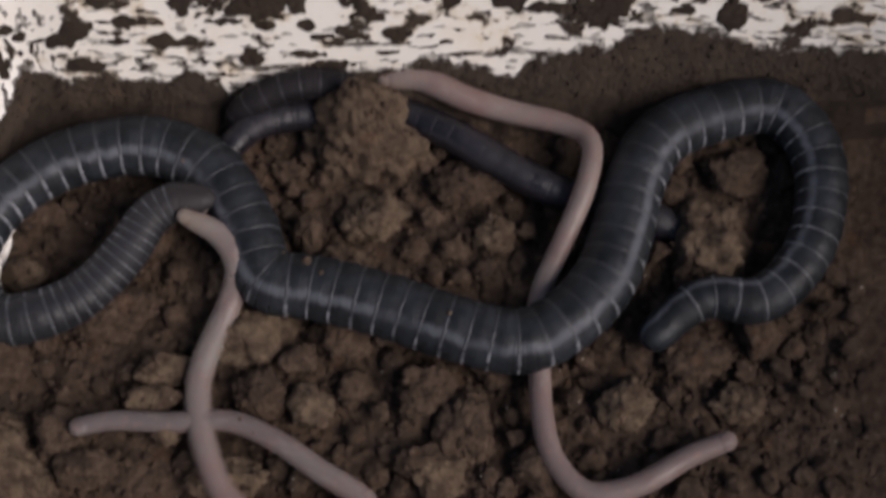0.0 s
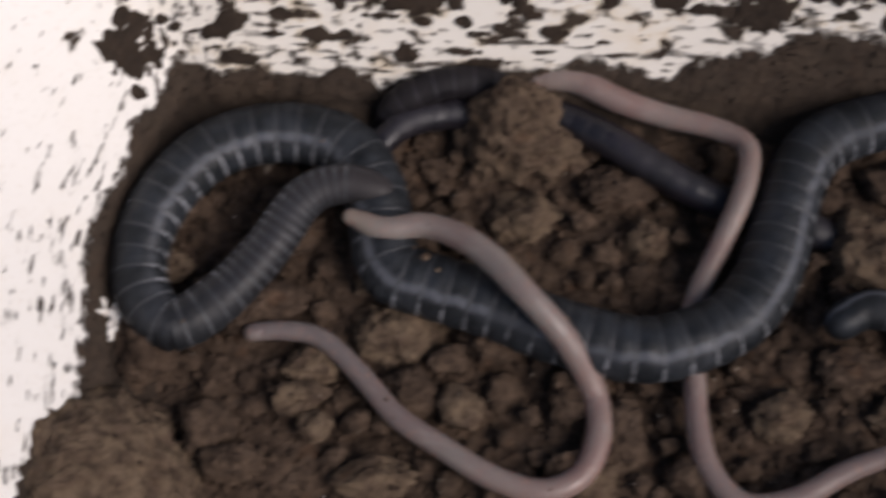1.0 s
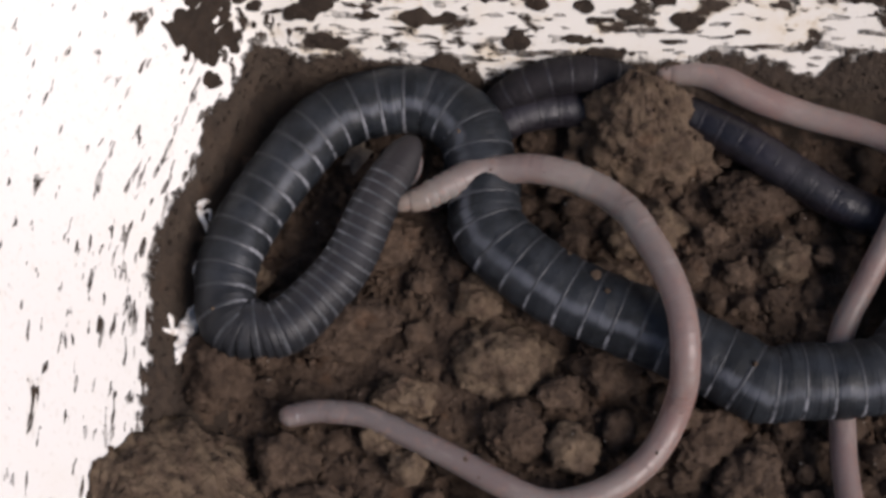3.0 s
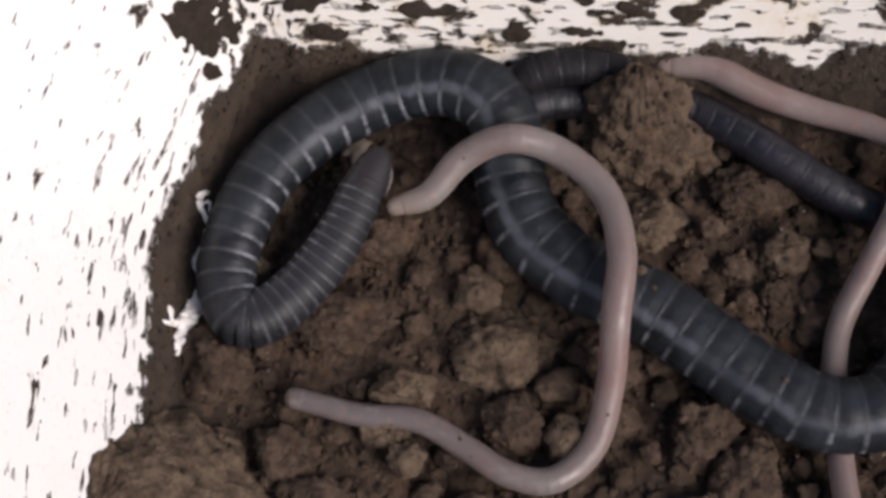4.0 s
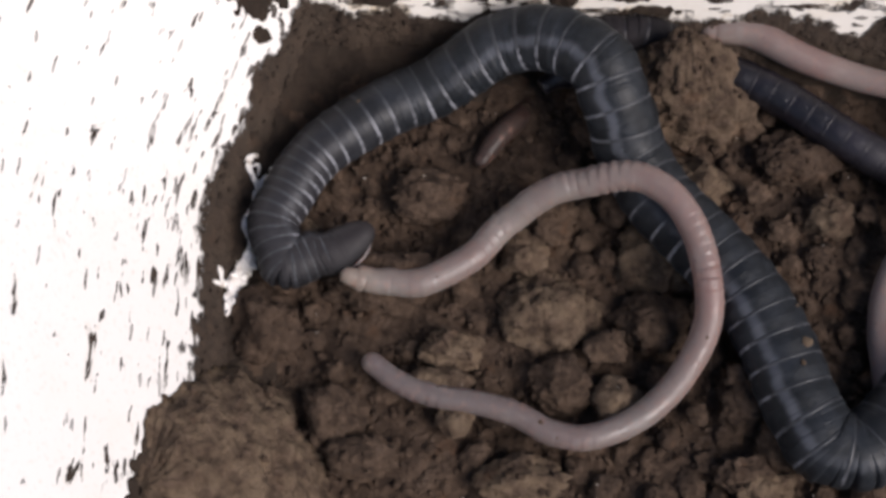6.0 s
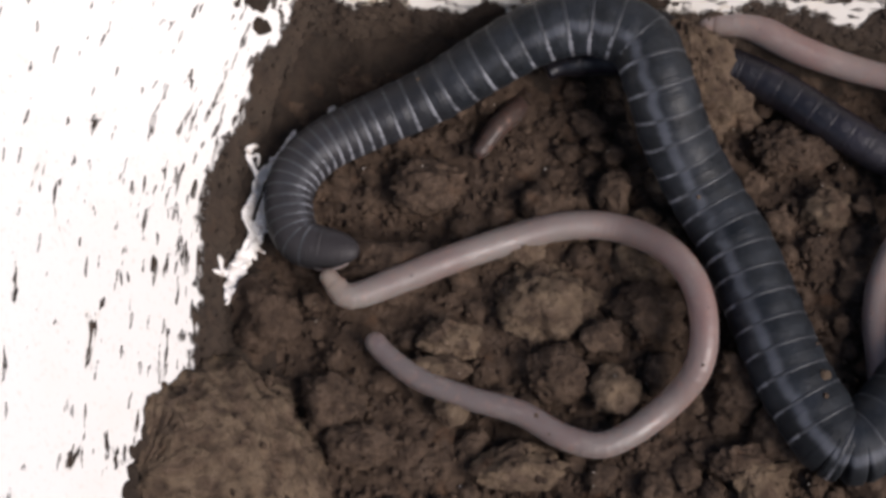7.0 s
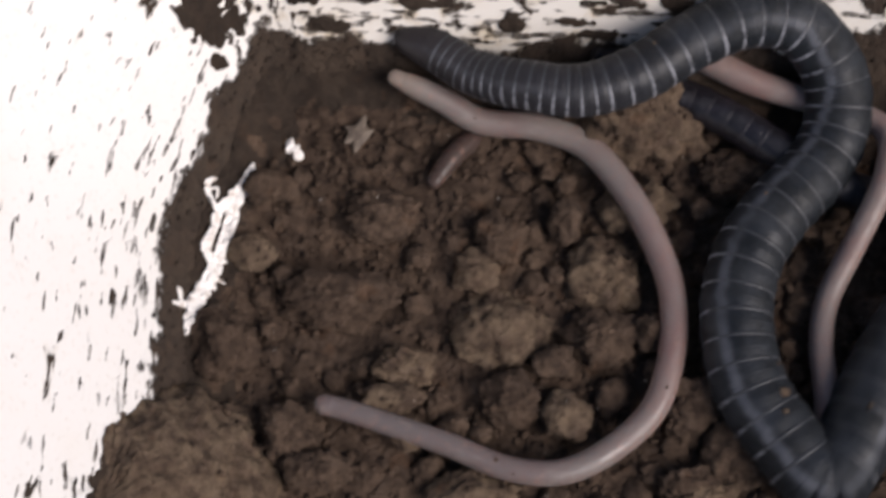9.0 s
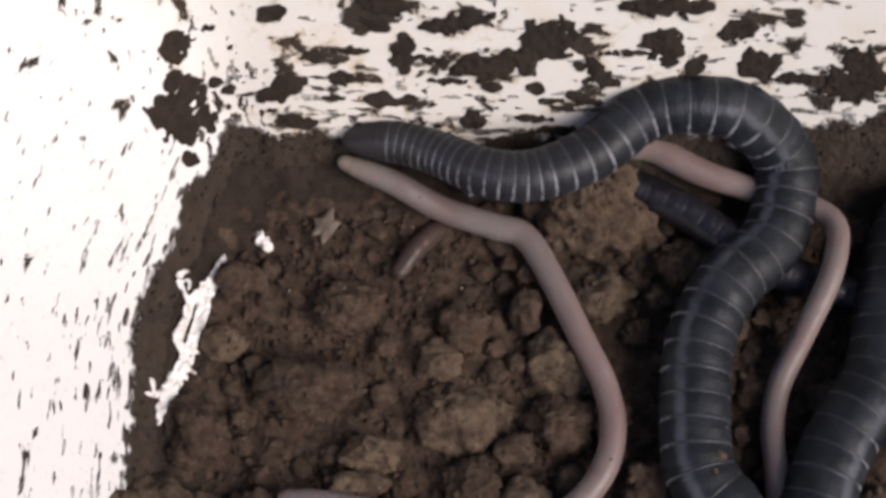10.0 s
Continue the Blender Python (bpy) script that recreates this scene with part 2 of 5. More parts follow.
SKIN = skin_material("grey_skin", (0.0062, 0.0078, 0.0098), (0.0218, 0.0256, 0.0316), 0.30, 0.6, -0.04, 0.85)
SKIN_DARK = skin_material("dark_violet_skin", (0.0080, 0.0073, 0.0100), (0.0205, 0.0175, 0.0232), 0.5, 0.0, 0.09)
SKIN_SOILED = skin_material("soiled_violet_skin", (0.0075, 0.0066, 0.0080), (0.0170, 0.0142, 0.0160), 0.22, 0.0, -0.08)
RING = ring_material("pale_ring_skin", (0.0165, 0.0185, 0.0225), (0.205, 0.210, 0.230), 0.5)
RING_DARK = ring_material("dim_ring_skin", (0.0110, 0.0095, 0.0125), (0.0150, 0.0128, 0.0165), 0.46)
WORM = worm_material("pink_worm_skin", (0.1960, 0.1690, 0.1540), (0.1810, 0.1350, 0.1240), (0.1080, 0.0870, 0.0880), 0.6)
WORM_PALE = worm_material("pale_worm_skin", (0.2150, 0.1720, 0.1560), (0.1990, 0.1350, 0.1230), (0.1700, 0.1300, 0.1220))
WORM_DULL = worm_material("soiled_worm_skin", (0.058, 0.040, 0.034), (0.052, 0.031, 0.027), (0.048, 0.036, 0.030))
LIP = worm_material("pale_lip_skin", (0.20, 0.175, 0.165), (0.17, 0.14, 0.135), (0.17, 0.14, 0.135))
FLESH = worm_material("mouth_flesh", (0.36, 0.17, 0.15), (0.42, 0.20, 0.18), (0.36, 0.2, 0.18))

n = Nodes("white_flake")
n.set(Base_Color=n.mix(n.span(n.noise(n.world(), 420, 4), 0.5, 0.7, 0, 0.7), (0.80, 0.77, 0.73), (0.42, 0.34, 0.27)), Roughness=0.6)
n.bump(n.noise(n.world(), 900, 3), 0.4, 0.0004)
FLAKE = n.mat
n = Nodes("dry_leaf_scrap")
n.set(Base_Color=n.mix(n.span(n.noise(n.world(), 500, 4), 0.4, 0.7), (0.15, 0.118, 0.09), (0.09, 0.068, 0.052)), Roughness=0.75)
n.bump(n.noise(n.world(), 900, 3), 0.4, 0.0004)
LEAF = n.mat
n = Nodes("grey_table")
n.set(Base_Color=n.mix(n.noise(n.world(), 14, 5), (0.22, 0.21, 0.20), (0.32, 0.31, 0.29)), Roughness=0.7)
n.bump(n.noise(n.world(), 300, 4), 0.3, 0.0005)
TABLE = n.mat


# ---- building helpers ----
def mesh_of(name, verts, faces, material, smooth=True, rest=None):
    me = bpy.data.meshes.new(name)
    me.from_pydata([tuple(v) for v in verts], [], faces)
    if material:
        me.materials.append(material)
    if smooth:
        me.polygons.foreach_set("use_smooth", [True] * len(me.polygons))
    if rest is not None:
        layer = me.attributes.new("rest", "FLOAT_VECTOR", "POINT")
        layer.data.foreach_set("vector", np.asarray(rest, dtype=np.float32).ravel())
    me.update()
    return me


def under(ob, parent, m=None):
    ob.parent = parent
    if m is not None:
        ob.matrix_basis = m
    return ob


def spline(points, step):
    """A smooth line through the points, cut evenly at about the step. Returns an array."""
    p = np.asarray(points, float)
    p = np.vstack([2 * p[0] - p[1], p, 2 * p[-1] - p[-2]])
    out = []
    for i in range(1, len(p) - 2):
        a, b, c, d = p[i - 1:i + 3]
        for k in np.linspace(0, 1, 12, endpoint=False):
            out.append(0.5 * (2 * b + (c - a) * k + (2 * a - 5 * b + 4 * c - d) * k * k + (3 * b - a - 3 * c + d) * k ** 3))
    out.append(p[-2])
    out = np.array(out)
    for _ in range(3):
        out[1:-1] = 0.25 * out[:-2] + 0.5 * out[1:-1] + 0.25 * out[2:]
    s = np.concatenate([[0], np.cumsum(np.linalg.norm(np.diff(out, axis=0), axis=1))])
    at = np.linspace(0, s[-1], max(2, int(round(s[-1] / step)) + 1))
    return np.stack([np.interp(at, s, out[:, i]) for i in range(out.shape[1])], 1)


def lathe(profile, sides, flat=1.0, drop=0.0):
    """Verts and faces round the x axis: profile of (x, radius), closed at both ends."""
    verts, faces = [], []
    for x, r in profile:
        for k in range(sides):
            a = 2 * math.pi * k / sides
            verts.append((x, r * math.cos(a), r * math.sin(a) * flat + drop))
    for i in range(len(profile) - 1):
        for k in range(sides):
            j = (k + 1) % sides
            faces.append((i * sides + k, i * sides + j, (i + 1) * sides + j, (i + 1) * sides + k))
    faces.append(tuple(reversed(range(sides))))
    last = (len(profile) - 1) * sides
    faces.append(tuple(range(last, last + sides)))
    return verts, faces


class Body:
    """A long soft animal as a chain of short rigid pieces; x of each piece points to the head."""

    def __init__(self, name, base, gap, count, radius, material, flat=1.0, ring=0, sides=20, first=0.0, neck=1.0, piece="segment"):
        self.root = new(name)
        self.root.empty_display_size = 0.01
        self.root.location = Vector(base) * MM
        self.parts = []
        s, short, band_at, every = first, gap, 0, max(1, ring)
        for i in range(count):
            s += 0.5 * short if i else 0.0
            gap = short * (neck + (1 - neck) * min(1.0, max(0.0, (s - 25) / 85)))
            s += gap - 0.5 * short if i else 0.0
            if i - band_at == every:
                band_at = i
            if ring and i == band_at:
                every = 2 if neck < 1 and s < 50 else ring
            prof = []
            for k, f in ((-1.1, 0.86), (-0.95, 0.94), (-0.8, 0.985), (-0.64, 0.999), (-0.46, 1.0), (0.0, 1.0), (0.46, 1.0), (0.64, 0.999), (0.8, 0.985), (0.95, 0.94), (1.1, 0.86)):
                fold = 1 - 0.020 * math.cos(2 * math.pi * (i - band_at - k) / every) if ring else 1.0
                prof.append((k * gap * MM, radius(max(0.0, s - k * gap)) * f * fold * MM))
            verts, faces = lathe(prof, sides, flat)
            rest = [(s * MM - v[0], v[1], v[2]) for v in verts]
            ob = under(new(piece, mesh_of(piece, verts, faces, material, True, rest)), self.root)
            self.parts.append((s, ob))
            if ring and i == band_at and 0 < i < count - 3:
                r = radius(s) * 0.978
                w = 0.46 * (0.75 + 0.5 * random.random())
                band = [(-w * MM, r * 0.985 * MM), (-0.55 * w * MM, r * 1.016 * MM), (0.55 * w * MM, r * 1.016 * MM), (w * MM, r * 0.985 * MM)]
                verts, faces = lathe(band, sides + 4, flat)
                rest = [(s * MM - v[0], v[1], v[2]) for v in verts]
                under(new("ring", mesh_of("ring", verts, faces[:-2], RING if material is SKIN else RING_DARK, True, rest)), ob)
        self.rows = {ob: [] for _, ob in self.parts}

    def crumb(self, s, turn, size, radius, material):
        """A crumb of soil stuck to the skin, s along the body, turned from the left flank over the back."""
        at, ob = min(self.parts, key=lambda q: abs(q[0] - s))
        r = radius(at) * MM
        under(new("crumb", lump("crumb", size, int(s * 10), 2, material)), ob, pose(0, r * math.cos(radians(turn)), r * math.sin(radians(turn)) * 0.96))

    def round_end(self, name, s, radius, reach, way, material, flat=1.0, sides=16):
        """A blunt rounded end; way is 1 for the head end, -1 for the tail."""
        prof = [(way * reach * k * MM, radius * 1.01 * max(0.06, (1 - abs(k) ** 2.6) ** (1 / 2.6)) * MM) for k in (-0.25, 0.0, 0.25, 0.45, 0.62, 0.76, 0.87, 0.95, 0.99, 1.0)]
        verts, faces = lathe(prof if way > 0 else prof[::-1], sides, flat)
        rest = [(s * MM - v[0], v[1], v[2]) for v in verts]
        self.add(new(name, mesh_of(name, verts, faces, material, True, rest)), s)

    def add(self, ob, s):
        """A part of its own, such as the head, whose origin lies s along the body."""
        under(ob, self.root)
        self.parts.append((s, ob))
        self.rows[ob] = []
        return ob

    def poses(self, points, length=None, lead=0.0):
        line = spline(points, 0.5)
        s = np.concatenate([[0], np.cumsum(np.linalg.norm(np.diff(line, axis=0), axis=1))])
        scale = s[-1] / length if length else 1.0
        way = np.gradient(line, axis=0)
        for at, ob in self.parts:
            k = at * scale + lead
            p = Vector([np.interp(k, s, line[:, i]) for i in range(3)])
            x = -Vector([np.interp(k, s, way[:, i]) for i in range(3)]).normalized()
            y = Vector((0, 0, 1)).cross(x).normalized()
            z = x.cross(y)
            m = Matrix((x, y, z)).transposed().to_4x4()
            m.translation = p * MM - self.root.location
            yield ob, m

    def crawl(self, t, points, length=None, lead=0.0):
        for ob, m in self.poses(points, length, lead):
            self.rows[ob].append((t, m))

    def rest_at(self, points, length=None):
        for ob, m in self.poses(points, length):
            ob.matrix_basis = m

    def key(self):
        for ob, rows in self.rows.items():
            walk(ob, rows)


def lump(name, size, seed, detail, material, rough=0.22, flat=0.8, cuts=13, fine=1.0):
    """A broken clod: a ball planed to uneven faces and knocked out of shape at three scales."""
    bm = bmesh.new()
    bmesh.ops.create_icosphere(bm, subdivisions=detail, radius=0.5)
    rng = random.Random(seed)
    off = Vector((rng.uniform(-50, 50), rng.uniform(-50, 50), rng.uniform(-50, 50)))
    planes = [(Vector((rng.gauss(0, 1), rng.gauss(0, 1), rng.gauss(0, 1))).normalized(), rng.uniform(0.30, 0.46)) for _ in range(cuts)]
    for v in bm.verts:
        d = v.co.normalized()
        bent = d + 0.16 * noise.noise_vector(d * 2.3 + off)
        reach = 0.5
        for nrm, far in planes:
            facing = bent.dot(nrm)
            if facing > 0.05:
                reach = min(reach, far / facing)
        k = reach * (1.08 + rough * 0.7 * noise.fractal(d * 1.6 + off, 1.0, 2.0, 3))
        k += 0.5 * fine * (0.11 * noise.fractal(d * 4.5 + off, 0.75, 2.1, 5) - 0.05 * abs(noise.noise(d * 9 + off)) + 0.035 * noise.noise(d * 19 + off))
        if detail > 4:
            k += 0.028 * fine * noise.fractal(d * 13 + off, 0.6, 2.2, 3)
        v.co = d * k
        v.co.z *= flat
        v.co *= size * MM
    me = bpy.data.meshes.new(name)
    bm.to_mesh(me)
    bm.free()
    me.materials.append(material)
    me.polygons.foreach_set("use_smooth", [True] * len(me.polygons))
    return me


# ---- the tub: a rounded white basin ----
CONTOUR = [(-53.5, -150), (-53.8, -80), (-53.8, -30), (-53.2, -6), (-50.0, 11), (-44.0, 28.5), (-37.5, 43.5), (-32.0, 48.0), (-20, 47.2), (10, 45.8),
           (50, 44.6), (100, 43.6), (150, 40.0), (190, 33), (214, 10), (222, -40), (215, -110), (180, -170), (120, -192), (20, -196), (-35, -185)]
loop = spline(CONTOUR + CONTOUR[:2], 2.0)[:-1]
start = int(np.argmin(np.linalg.norm(loop[-60:] - loop[0], axis=1))) + len(loop) - 60
loop = loop[:start] if np.linalg.norm(loop[start] - loop[0]) < 4 else loop
run = np.concatenate([[0], np.cumsum(np.linalg.norm(np.diff(loop, axis=0), axis=1))]) * MM
CORNER = float(run[np.argmin(np.linalg.norm(loop - np.array((-35.5, 46.0)), axis=1))])
LEAN = math.tan(radians(30))
edge = np.roll(loop, -1, axis=0) - np.roll(loop, 1, axis=0)
outward = np.stack([-edge[:, 1], edge[:, 0]], 1) / np.linalg.norm(edge, axis=1)[:, None]
WALL_MAT = wall_material()


def sweep(profile, name, material):
    """The profile of (out from the mud line, height, slant) carried round the basin's plan."""
    n, verts, faces, uvs = len(loop), [], [], []
    for out, z, slant in profile:
        for i in range(n):
            verts.append(((loop[i, 0] + outward[i, 0] * out) * MM, (loop[i, 1] + outward[i, 1] * out) * MM, z * MM))
            uvs.append((run[i], slant * MM))
    for j in range(len(profile) - 1):
        for i in range(n):
            k = (i + 1) % n
            faces.append((j * n + i, j * n + k, (j + 1) * n + k, (j + 1) * n + i))
    me = mesh_of(name, verts, faces, material)
    layer = me.uv_layers.new(name="UVMap")
    order = np.zeros(len(me.loops), dtype=np.int32)
    me.loops.foreach_get("vertex_index", order)
    layer.data.foreach_set("uv", np.array(uvs, dtype=np.float32)[order].ravel())
    return me


tub = tagged(new("basin"), "white plastic basin with muddy sloping walls and rounded corner", "basin")
inside = [((z - 13) * LEAN, z, z / math.cos(radians(30))) for z in np.linspace(-14, 92, 44)]
outer = [((z - 13) * LEAN + 2.6, z, 95.0) for z in np.linspace(92, -16, 6)]
under(new("wall", sweep(inside + [((92 - 13) * LEAN + 1.3, 92.6, 95.0)] + outer, "wall", WALL_MAT)), tub)
rim_out = (92 - 13) * LEAN
under(new("rim", sweep([(rim_out + 2.2, 91, 95), (rim_out + 2.6, 93.5, 95), (rim_out + 5, 94.2, 95), (rim_out + 10, 93.6, 95), (rim_out + 11, 91.5, 95), (rim_out + 10.6, 88, 95), (rim_out + 9.6, 88, 95), (rim_out + 9.4, 91, 95), (rim_out + 2.2, 91, 95)], "rim", WALL_MAT)), tub)
floor_verts = [((p[0] + o[0] * (-15.5)) * MM, (p[1] + o[1] * (-15.5)) * MM, -14 * MM) for p, o in zip(loop, outward)]
floor_verts += [(x, y, -16.5 * MM) for x, y, _ in floor_verts]
m = len(loop)
under(new("bottom", mesh_of("bottom", floor_verts, [tuple(reversed(range(m))), tuple(range(m, 2 * m))] + [(i, (i + 1) % m, m + (i + 1) % m, m + i) for i in range(m)], WALL_MAT, False)), tub)

table = new("ground", mesh_of("ground", [(-30, -30, -0.0172), (30, -30, -0.0172), (30, 30, -0.0172), (-30, 30, -0.0172)], [(0, 1, 2, 3)], TABLE, False))
tagged(table, "plain grey ground under the basin", "ground", kind="structure")


def inside_by(x, y):
    """Millimetres from the mud line towards the middle of the basin."""
    d = loop - np.array((x, y))
    k = int(np.argmin((d * d).sum(1)))
    return float((d[k] * outward[k]).sum())


# ---- soil bed ----
def bed_height(x, y, gap):
    p = Vector((x, y, 0)) * 0.045
    h = -3.5 + 2.0 * noise.fractal(p, 1.0, 2.0, 3) + 1.1 * noise.fractal(p * 5.5, 0.9, 2.0, 4) + 0.7 * abs(noise.noise(p * 14)) + 0.45 * noise.fractal(p * 20, 0.7, 2.0, 2)
    bank = max(0.0, 1 - max(0.0, gap - 6.0) / 17.0)
    packed = 0.8 + 1.8 * math.exp(-((x - 2) / 34) ** 4 - ((y + 2) / 34) ** 4)
    return h + 7.0 * bank * bank + packed


xs, ys = np.arange(-60, 232, 1.0), np.arange(-76, 52, 1.0)
xs = np.concatenate([xs[xs < 170], np.arange(171, 234, 6.0)])
ys = np.concatenate([np.arange(-206, -76, 6.0), ys])
verts, faces = [], []
gaps = np.min(np.linalg.norm(np.stack(np.meshgrid(xs, ys, indexing="ij"), -1)[:, :, None, :] - loop[None, None, ::4, :], axis=-1), axis=2)
for i, x in enumerate(xs):
    for j, y in enumerate(ys):
        verts.append((x * MM, y * MM, bed_height(x, y, gaps[i, j]) * MM))
ny = len(ys)
keep = [inside_by(x, y) > -2.5 if gaps[i, j] < 12 else inside_by(x, y) > 0 for i, x in enumerate(xs) for j, y in enumerate(ys)]
for i in range(len(xs) - 1):
    for j in range(ny - 1):
        q = (i * ny + j, (i + 1) * ny + j, (i + 1) * ny + j + 1, i * ny + j + 1)
        if all(keep[k] for k in q):
            faces.append(q)
bed_mesh = mesh_of("soil", verts, faces, SOIL_BED)
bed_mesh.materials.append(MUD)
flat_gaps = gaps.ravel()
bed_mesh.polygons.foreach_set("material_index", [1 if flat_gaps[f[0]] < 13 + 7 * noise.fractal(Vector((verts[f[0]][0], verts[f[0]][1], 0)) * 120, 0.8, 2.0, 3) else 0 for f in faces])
bed = new("soil", bed_mesh)
tagged(bed, "damp dark brown crumbly soil filling the basin", "soil", kind="structure")


def against_wall(ob):
    """Press a clod flat where it would pass through the basin's sloping wall."""
    back_in = ob.matrix_basis.inverted()
    for v in ob.data.vertices:
        p = ob.matrix_basis @ v.co / MM
        d = loop - np.array((p.x, p.y))
        k = int(np.argmin((d * d).sum(1)))
        short = (13 - p.z) * LEAN + 0.4 - float((d[k] * outward[k]).sum())
        if short > 0:
            v.co = back_in @ ((p - Vector((outward[k, 0], outward[k, 1], 0)) * short) * MM)


# ---- clods: plan place, width and depth in millimetres ----
CORNER_CLODS = [(-40.4, -21.0, 14.4, 14.4), (-15.2, -12.0, 24.0, 14.5), (17.0, -19.0, 20.5, 19.0), (43.5, -6.4, 17.5, 16.2),
                (40.5, -20.1, 14.8, 12.3), (34.0, 5.7, 7.6, 8.8), (18.9, 3.1, 11.3, 11.3), (13.7, -6.1, 8.7, 9.9), (-1.2, -26.7, 12.2, 8.5), (-26.3, -41.4, 13.3, 13.3)]
NEAR_CLODS = [(-18.9, -49.4, 14.4, 8.4), (20.6, -33.8, 13.3, 10.9), (32.5, -38.2, 10.9, 10.9), (13.1, -53.8, 16.7, 8.4), (59.1, -53.0, 12.1, 8.5), (-31.7, 14.5, 10.2, 7.7),
              (-6.3, 7.4, 16.4, 10.1), (-35.0, -0.4, 10.1, 7.6), (-4.8, -34.8, 13.3, 7.3), (30.5, -26.3, 9.8, 7.3), (73.3, 16.7, 17.9, 12.8), (69.2, -46.1, 14.5, 18.1)]
FAR_CLODS = [(-1.3, -41.5, 7.1, 7.1), (50.8, 11.0, 15.7, 14.2), (60.5, -34.9, 15.1, 15.1), (125.5, -31.6, 15.4, 11.2), (141.6, 16.5, 16.1, 11.7),
             (61.4, -55.7, 12.2, 10.9), (134.5, -43.4, 11.2, 9.8), (85.5, -57.1, 10.9, 9.5), (142.0, -26.8, 9.9, 11.3), (52, -20, 9, 8), (108, -42, 13, 11), (80, 3, 10, 9)]
FLAKE_LINE = [(-47.4, -14.6), (-44.6, -8.2), (-42.4, 0.2), (-42.1, 5.2), (-39.7, 12.8), (-36.7, 18.6), (-44.7, 12.9), (-36.0, 14.0)]
placed = [(-27, 25.5, 5.0), (-12.4, 28.3, 6.0)] + [(x, y, 3.0) for x, y in FLAKE_LINE]
for i, (x, y, w, d) in enumerate(CORNER_CLODS + NEAR_CLODS + FAR_CLODS):
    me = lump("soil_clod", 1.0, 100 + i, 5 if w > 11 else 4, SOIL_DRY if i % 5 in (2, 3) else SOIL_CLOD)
    high = min(w, d) * 0.95
    lift = 3.3 if i < 2 else 1.0 * math.exp(-((x - 2) / 34) ** 4 - ((y + 2) / 34) ** 4)
    ob = new("soil_clod", me)
    ob.matrix_basis = Matrix.LocRotScale((x * MM, y * MM, (5.4 + lift - high * 0.54) * MM), Euler((random.uniform(-0.2, 0.2), random.uniform(-0.2, 0.2), 0)), (w * 1.12, d * 1.12, high * 1.2))
    tagged(ob, "large rough brown soil clod lying in loose soil" if w > 20 else "rough brown soil clod lying in loose soil", "soil clod", "clods of soil")
    placed.append((x, y, 0.5 * max(w, d)))
for x, y, z, w, d, high, tilt in ((133.6, -2.8, 0.0, 18.6, 20.0, 22.0, 0.1),):
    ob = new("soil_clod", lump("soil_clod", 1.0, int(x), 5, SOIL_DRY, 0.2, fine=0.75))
    ob.matrix_basis = Matrix.LocRotScale((x * MM, y * MM, z * MM), Euler((tilt, 0.1, 0.4)), (w * 1.18, d * 1.18, high * 1.2))
    tagged(ob, "tall pitted pale brown clod standing out of the soil", "soil clod", "clods of soil")
    placed.append((x, y, 0.5 * w))


def peaked_clod(mid, rx, ry, peak, seed, blunt=(4.6, 2.6), around=90, up=34, material=SOIL_HALF, cleft=0.9, bulge=3.6):
    """A standing clod: a leaning peak with grooved flanks, rising from an uneven foot."""
    verts, faces = [], []
    for j in range(up + 1):
        t = j / up
        for i in range(around):
            a = 2 * math.pi * i / around
            c, q = math.cos(a), math.sin(a)
            wide = 1 + 0.16 * noise.fractal(Vector((c * 1.1, q * 1.1, seed)), 1.0, 2.0, 3)
            foot = Vector((mid[0] + rx * c * wide, mid[1] + ry * q * wide, -6))
            tip = Vector((peak[0] + blunt[0] * c, peak[1] + blunt[1] * q, peak[2] + 1.2 * noise.noise(Vector((c * 2, q * 2, seed)))))
            p = foot.lerp(tip, t)
            groove = noise.fractal(Vector((c * 2.2, q * 2.2, t * 1.3 + seed)), 0.8, 2.1, 4)
            chip = noise.fractal(p * 0.21 + Vector((seed, 0, 0)), 0.65, 2.1, 6)
            out = bulge * math.sin(math.pi * min(1.0, t * 1.05)) + (cleft * groove - 0.9 * (cleft - 0.9) * abs(noise.noise(Vector((c * 4.1, q * 4.1, t * 0.5 + seed)))) + 1.9 * chip - 1.3 * abs(noise.noise(p * 0.33)) + 1.6 * noise.noise(Vector((c * 1.7, q * 1.7, t * 2.4 + 9)))) * (1 - 0.5 * t)
            verts.append((p + Vector((c, q, 0.35)) * out) * MM)
    for j in range(up):
        for i in range(around):
            k = (i + 1) % around
            faces.append((j * around + i, j * around + k, (j + 1) * around + k, (j + 1) * around + i))
    for q in (0.84, 0.68, 0.52, 0.36, 0.18):
        for i in range(around):
            p = verts[up * around + i] / MM
            p = p.lerp(Vector((peak[0], peak[1], peak[2] + 0.2 * blunt[0])), 1 - q)
            verts.append((p + Vector((0, 0, 1.6 * noise.fractal(p * 0.25, 0.65, 2.1, 5)))) * MM)
    for j in range(up, up + 5):
        for i in range(around):
            k = (i + 1) % around
            faces.append((j * around + i, j * around + k, (j + 1) * around + k, (j + 1) * around + i))
    top = len(verts)
    verts.append(Vector((peak[0], peak[1], peak[2] + 0.2 * blunt[0])) * MM)
    faces += [((up + 5) * around + i, (up + 5) * around + (i + 1) % around, top) for i in range(around)]
    for k, v in enumerate(verts):
        q = v / MM
        out = 0.6 * noise.fractal(q * 0.35, 0.7, 2.1, 4) - 0.3 * abs(noise.noise(q * 0.8)) + 0.25 * noise.noise(q * 1.7)
        around_mid = Vector((q.x - mid[0], q.y - mid[1], 6.0)).normalized()
        verts[k] = (q + around_mid * out * 1.3) * MM
    return new("soil_clod", mesh_of("soil_clod", verts, faces, material))


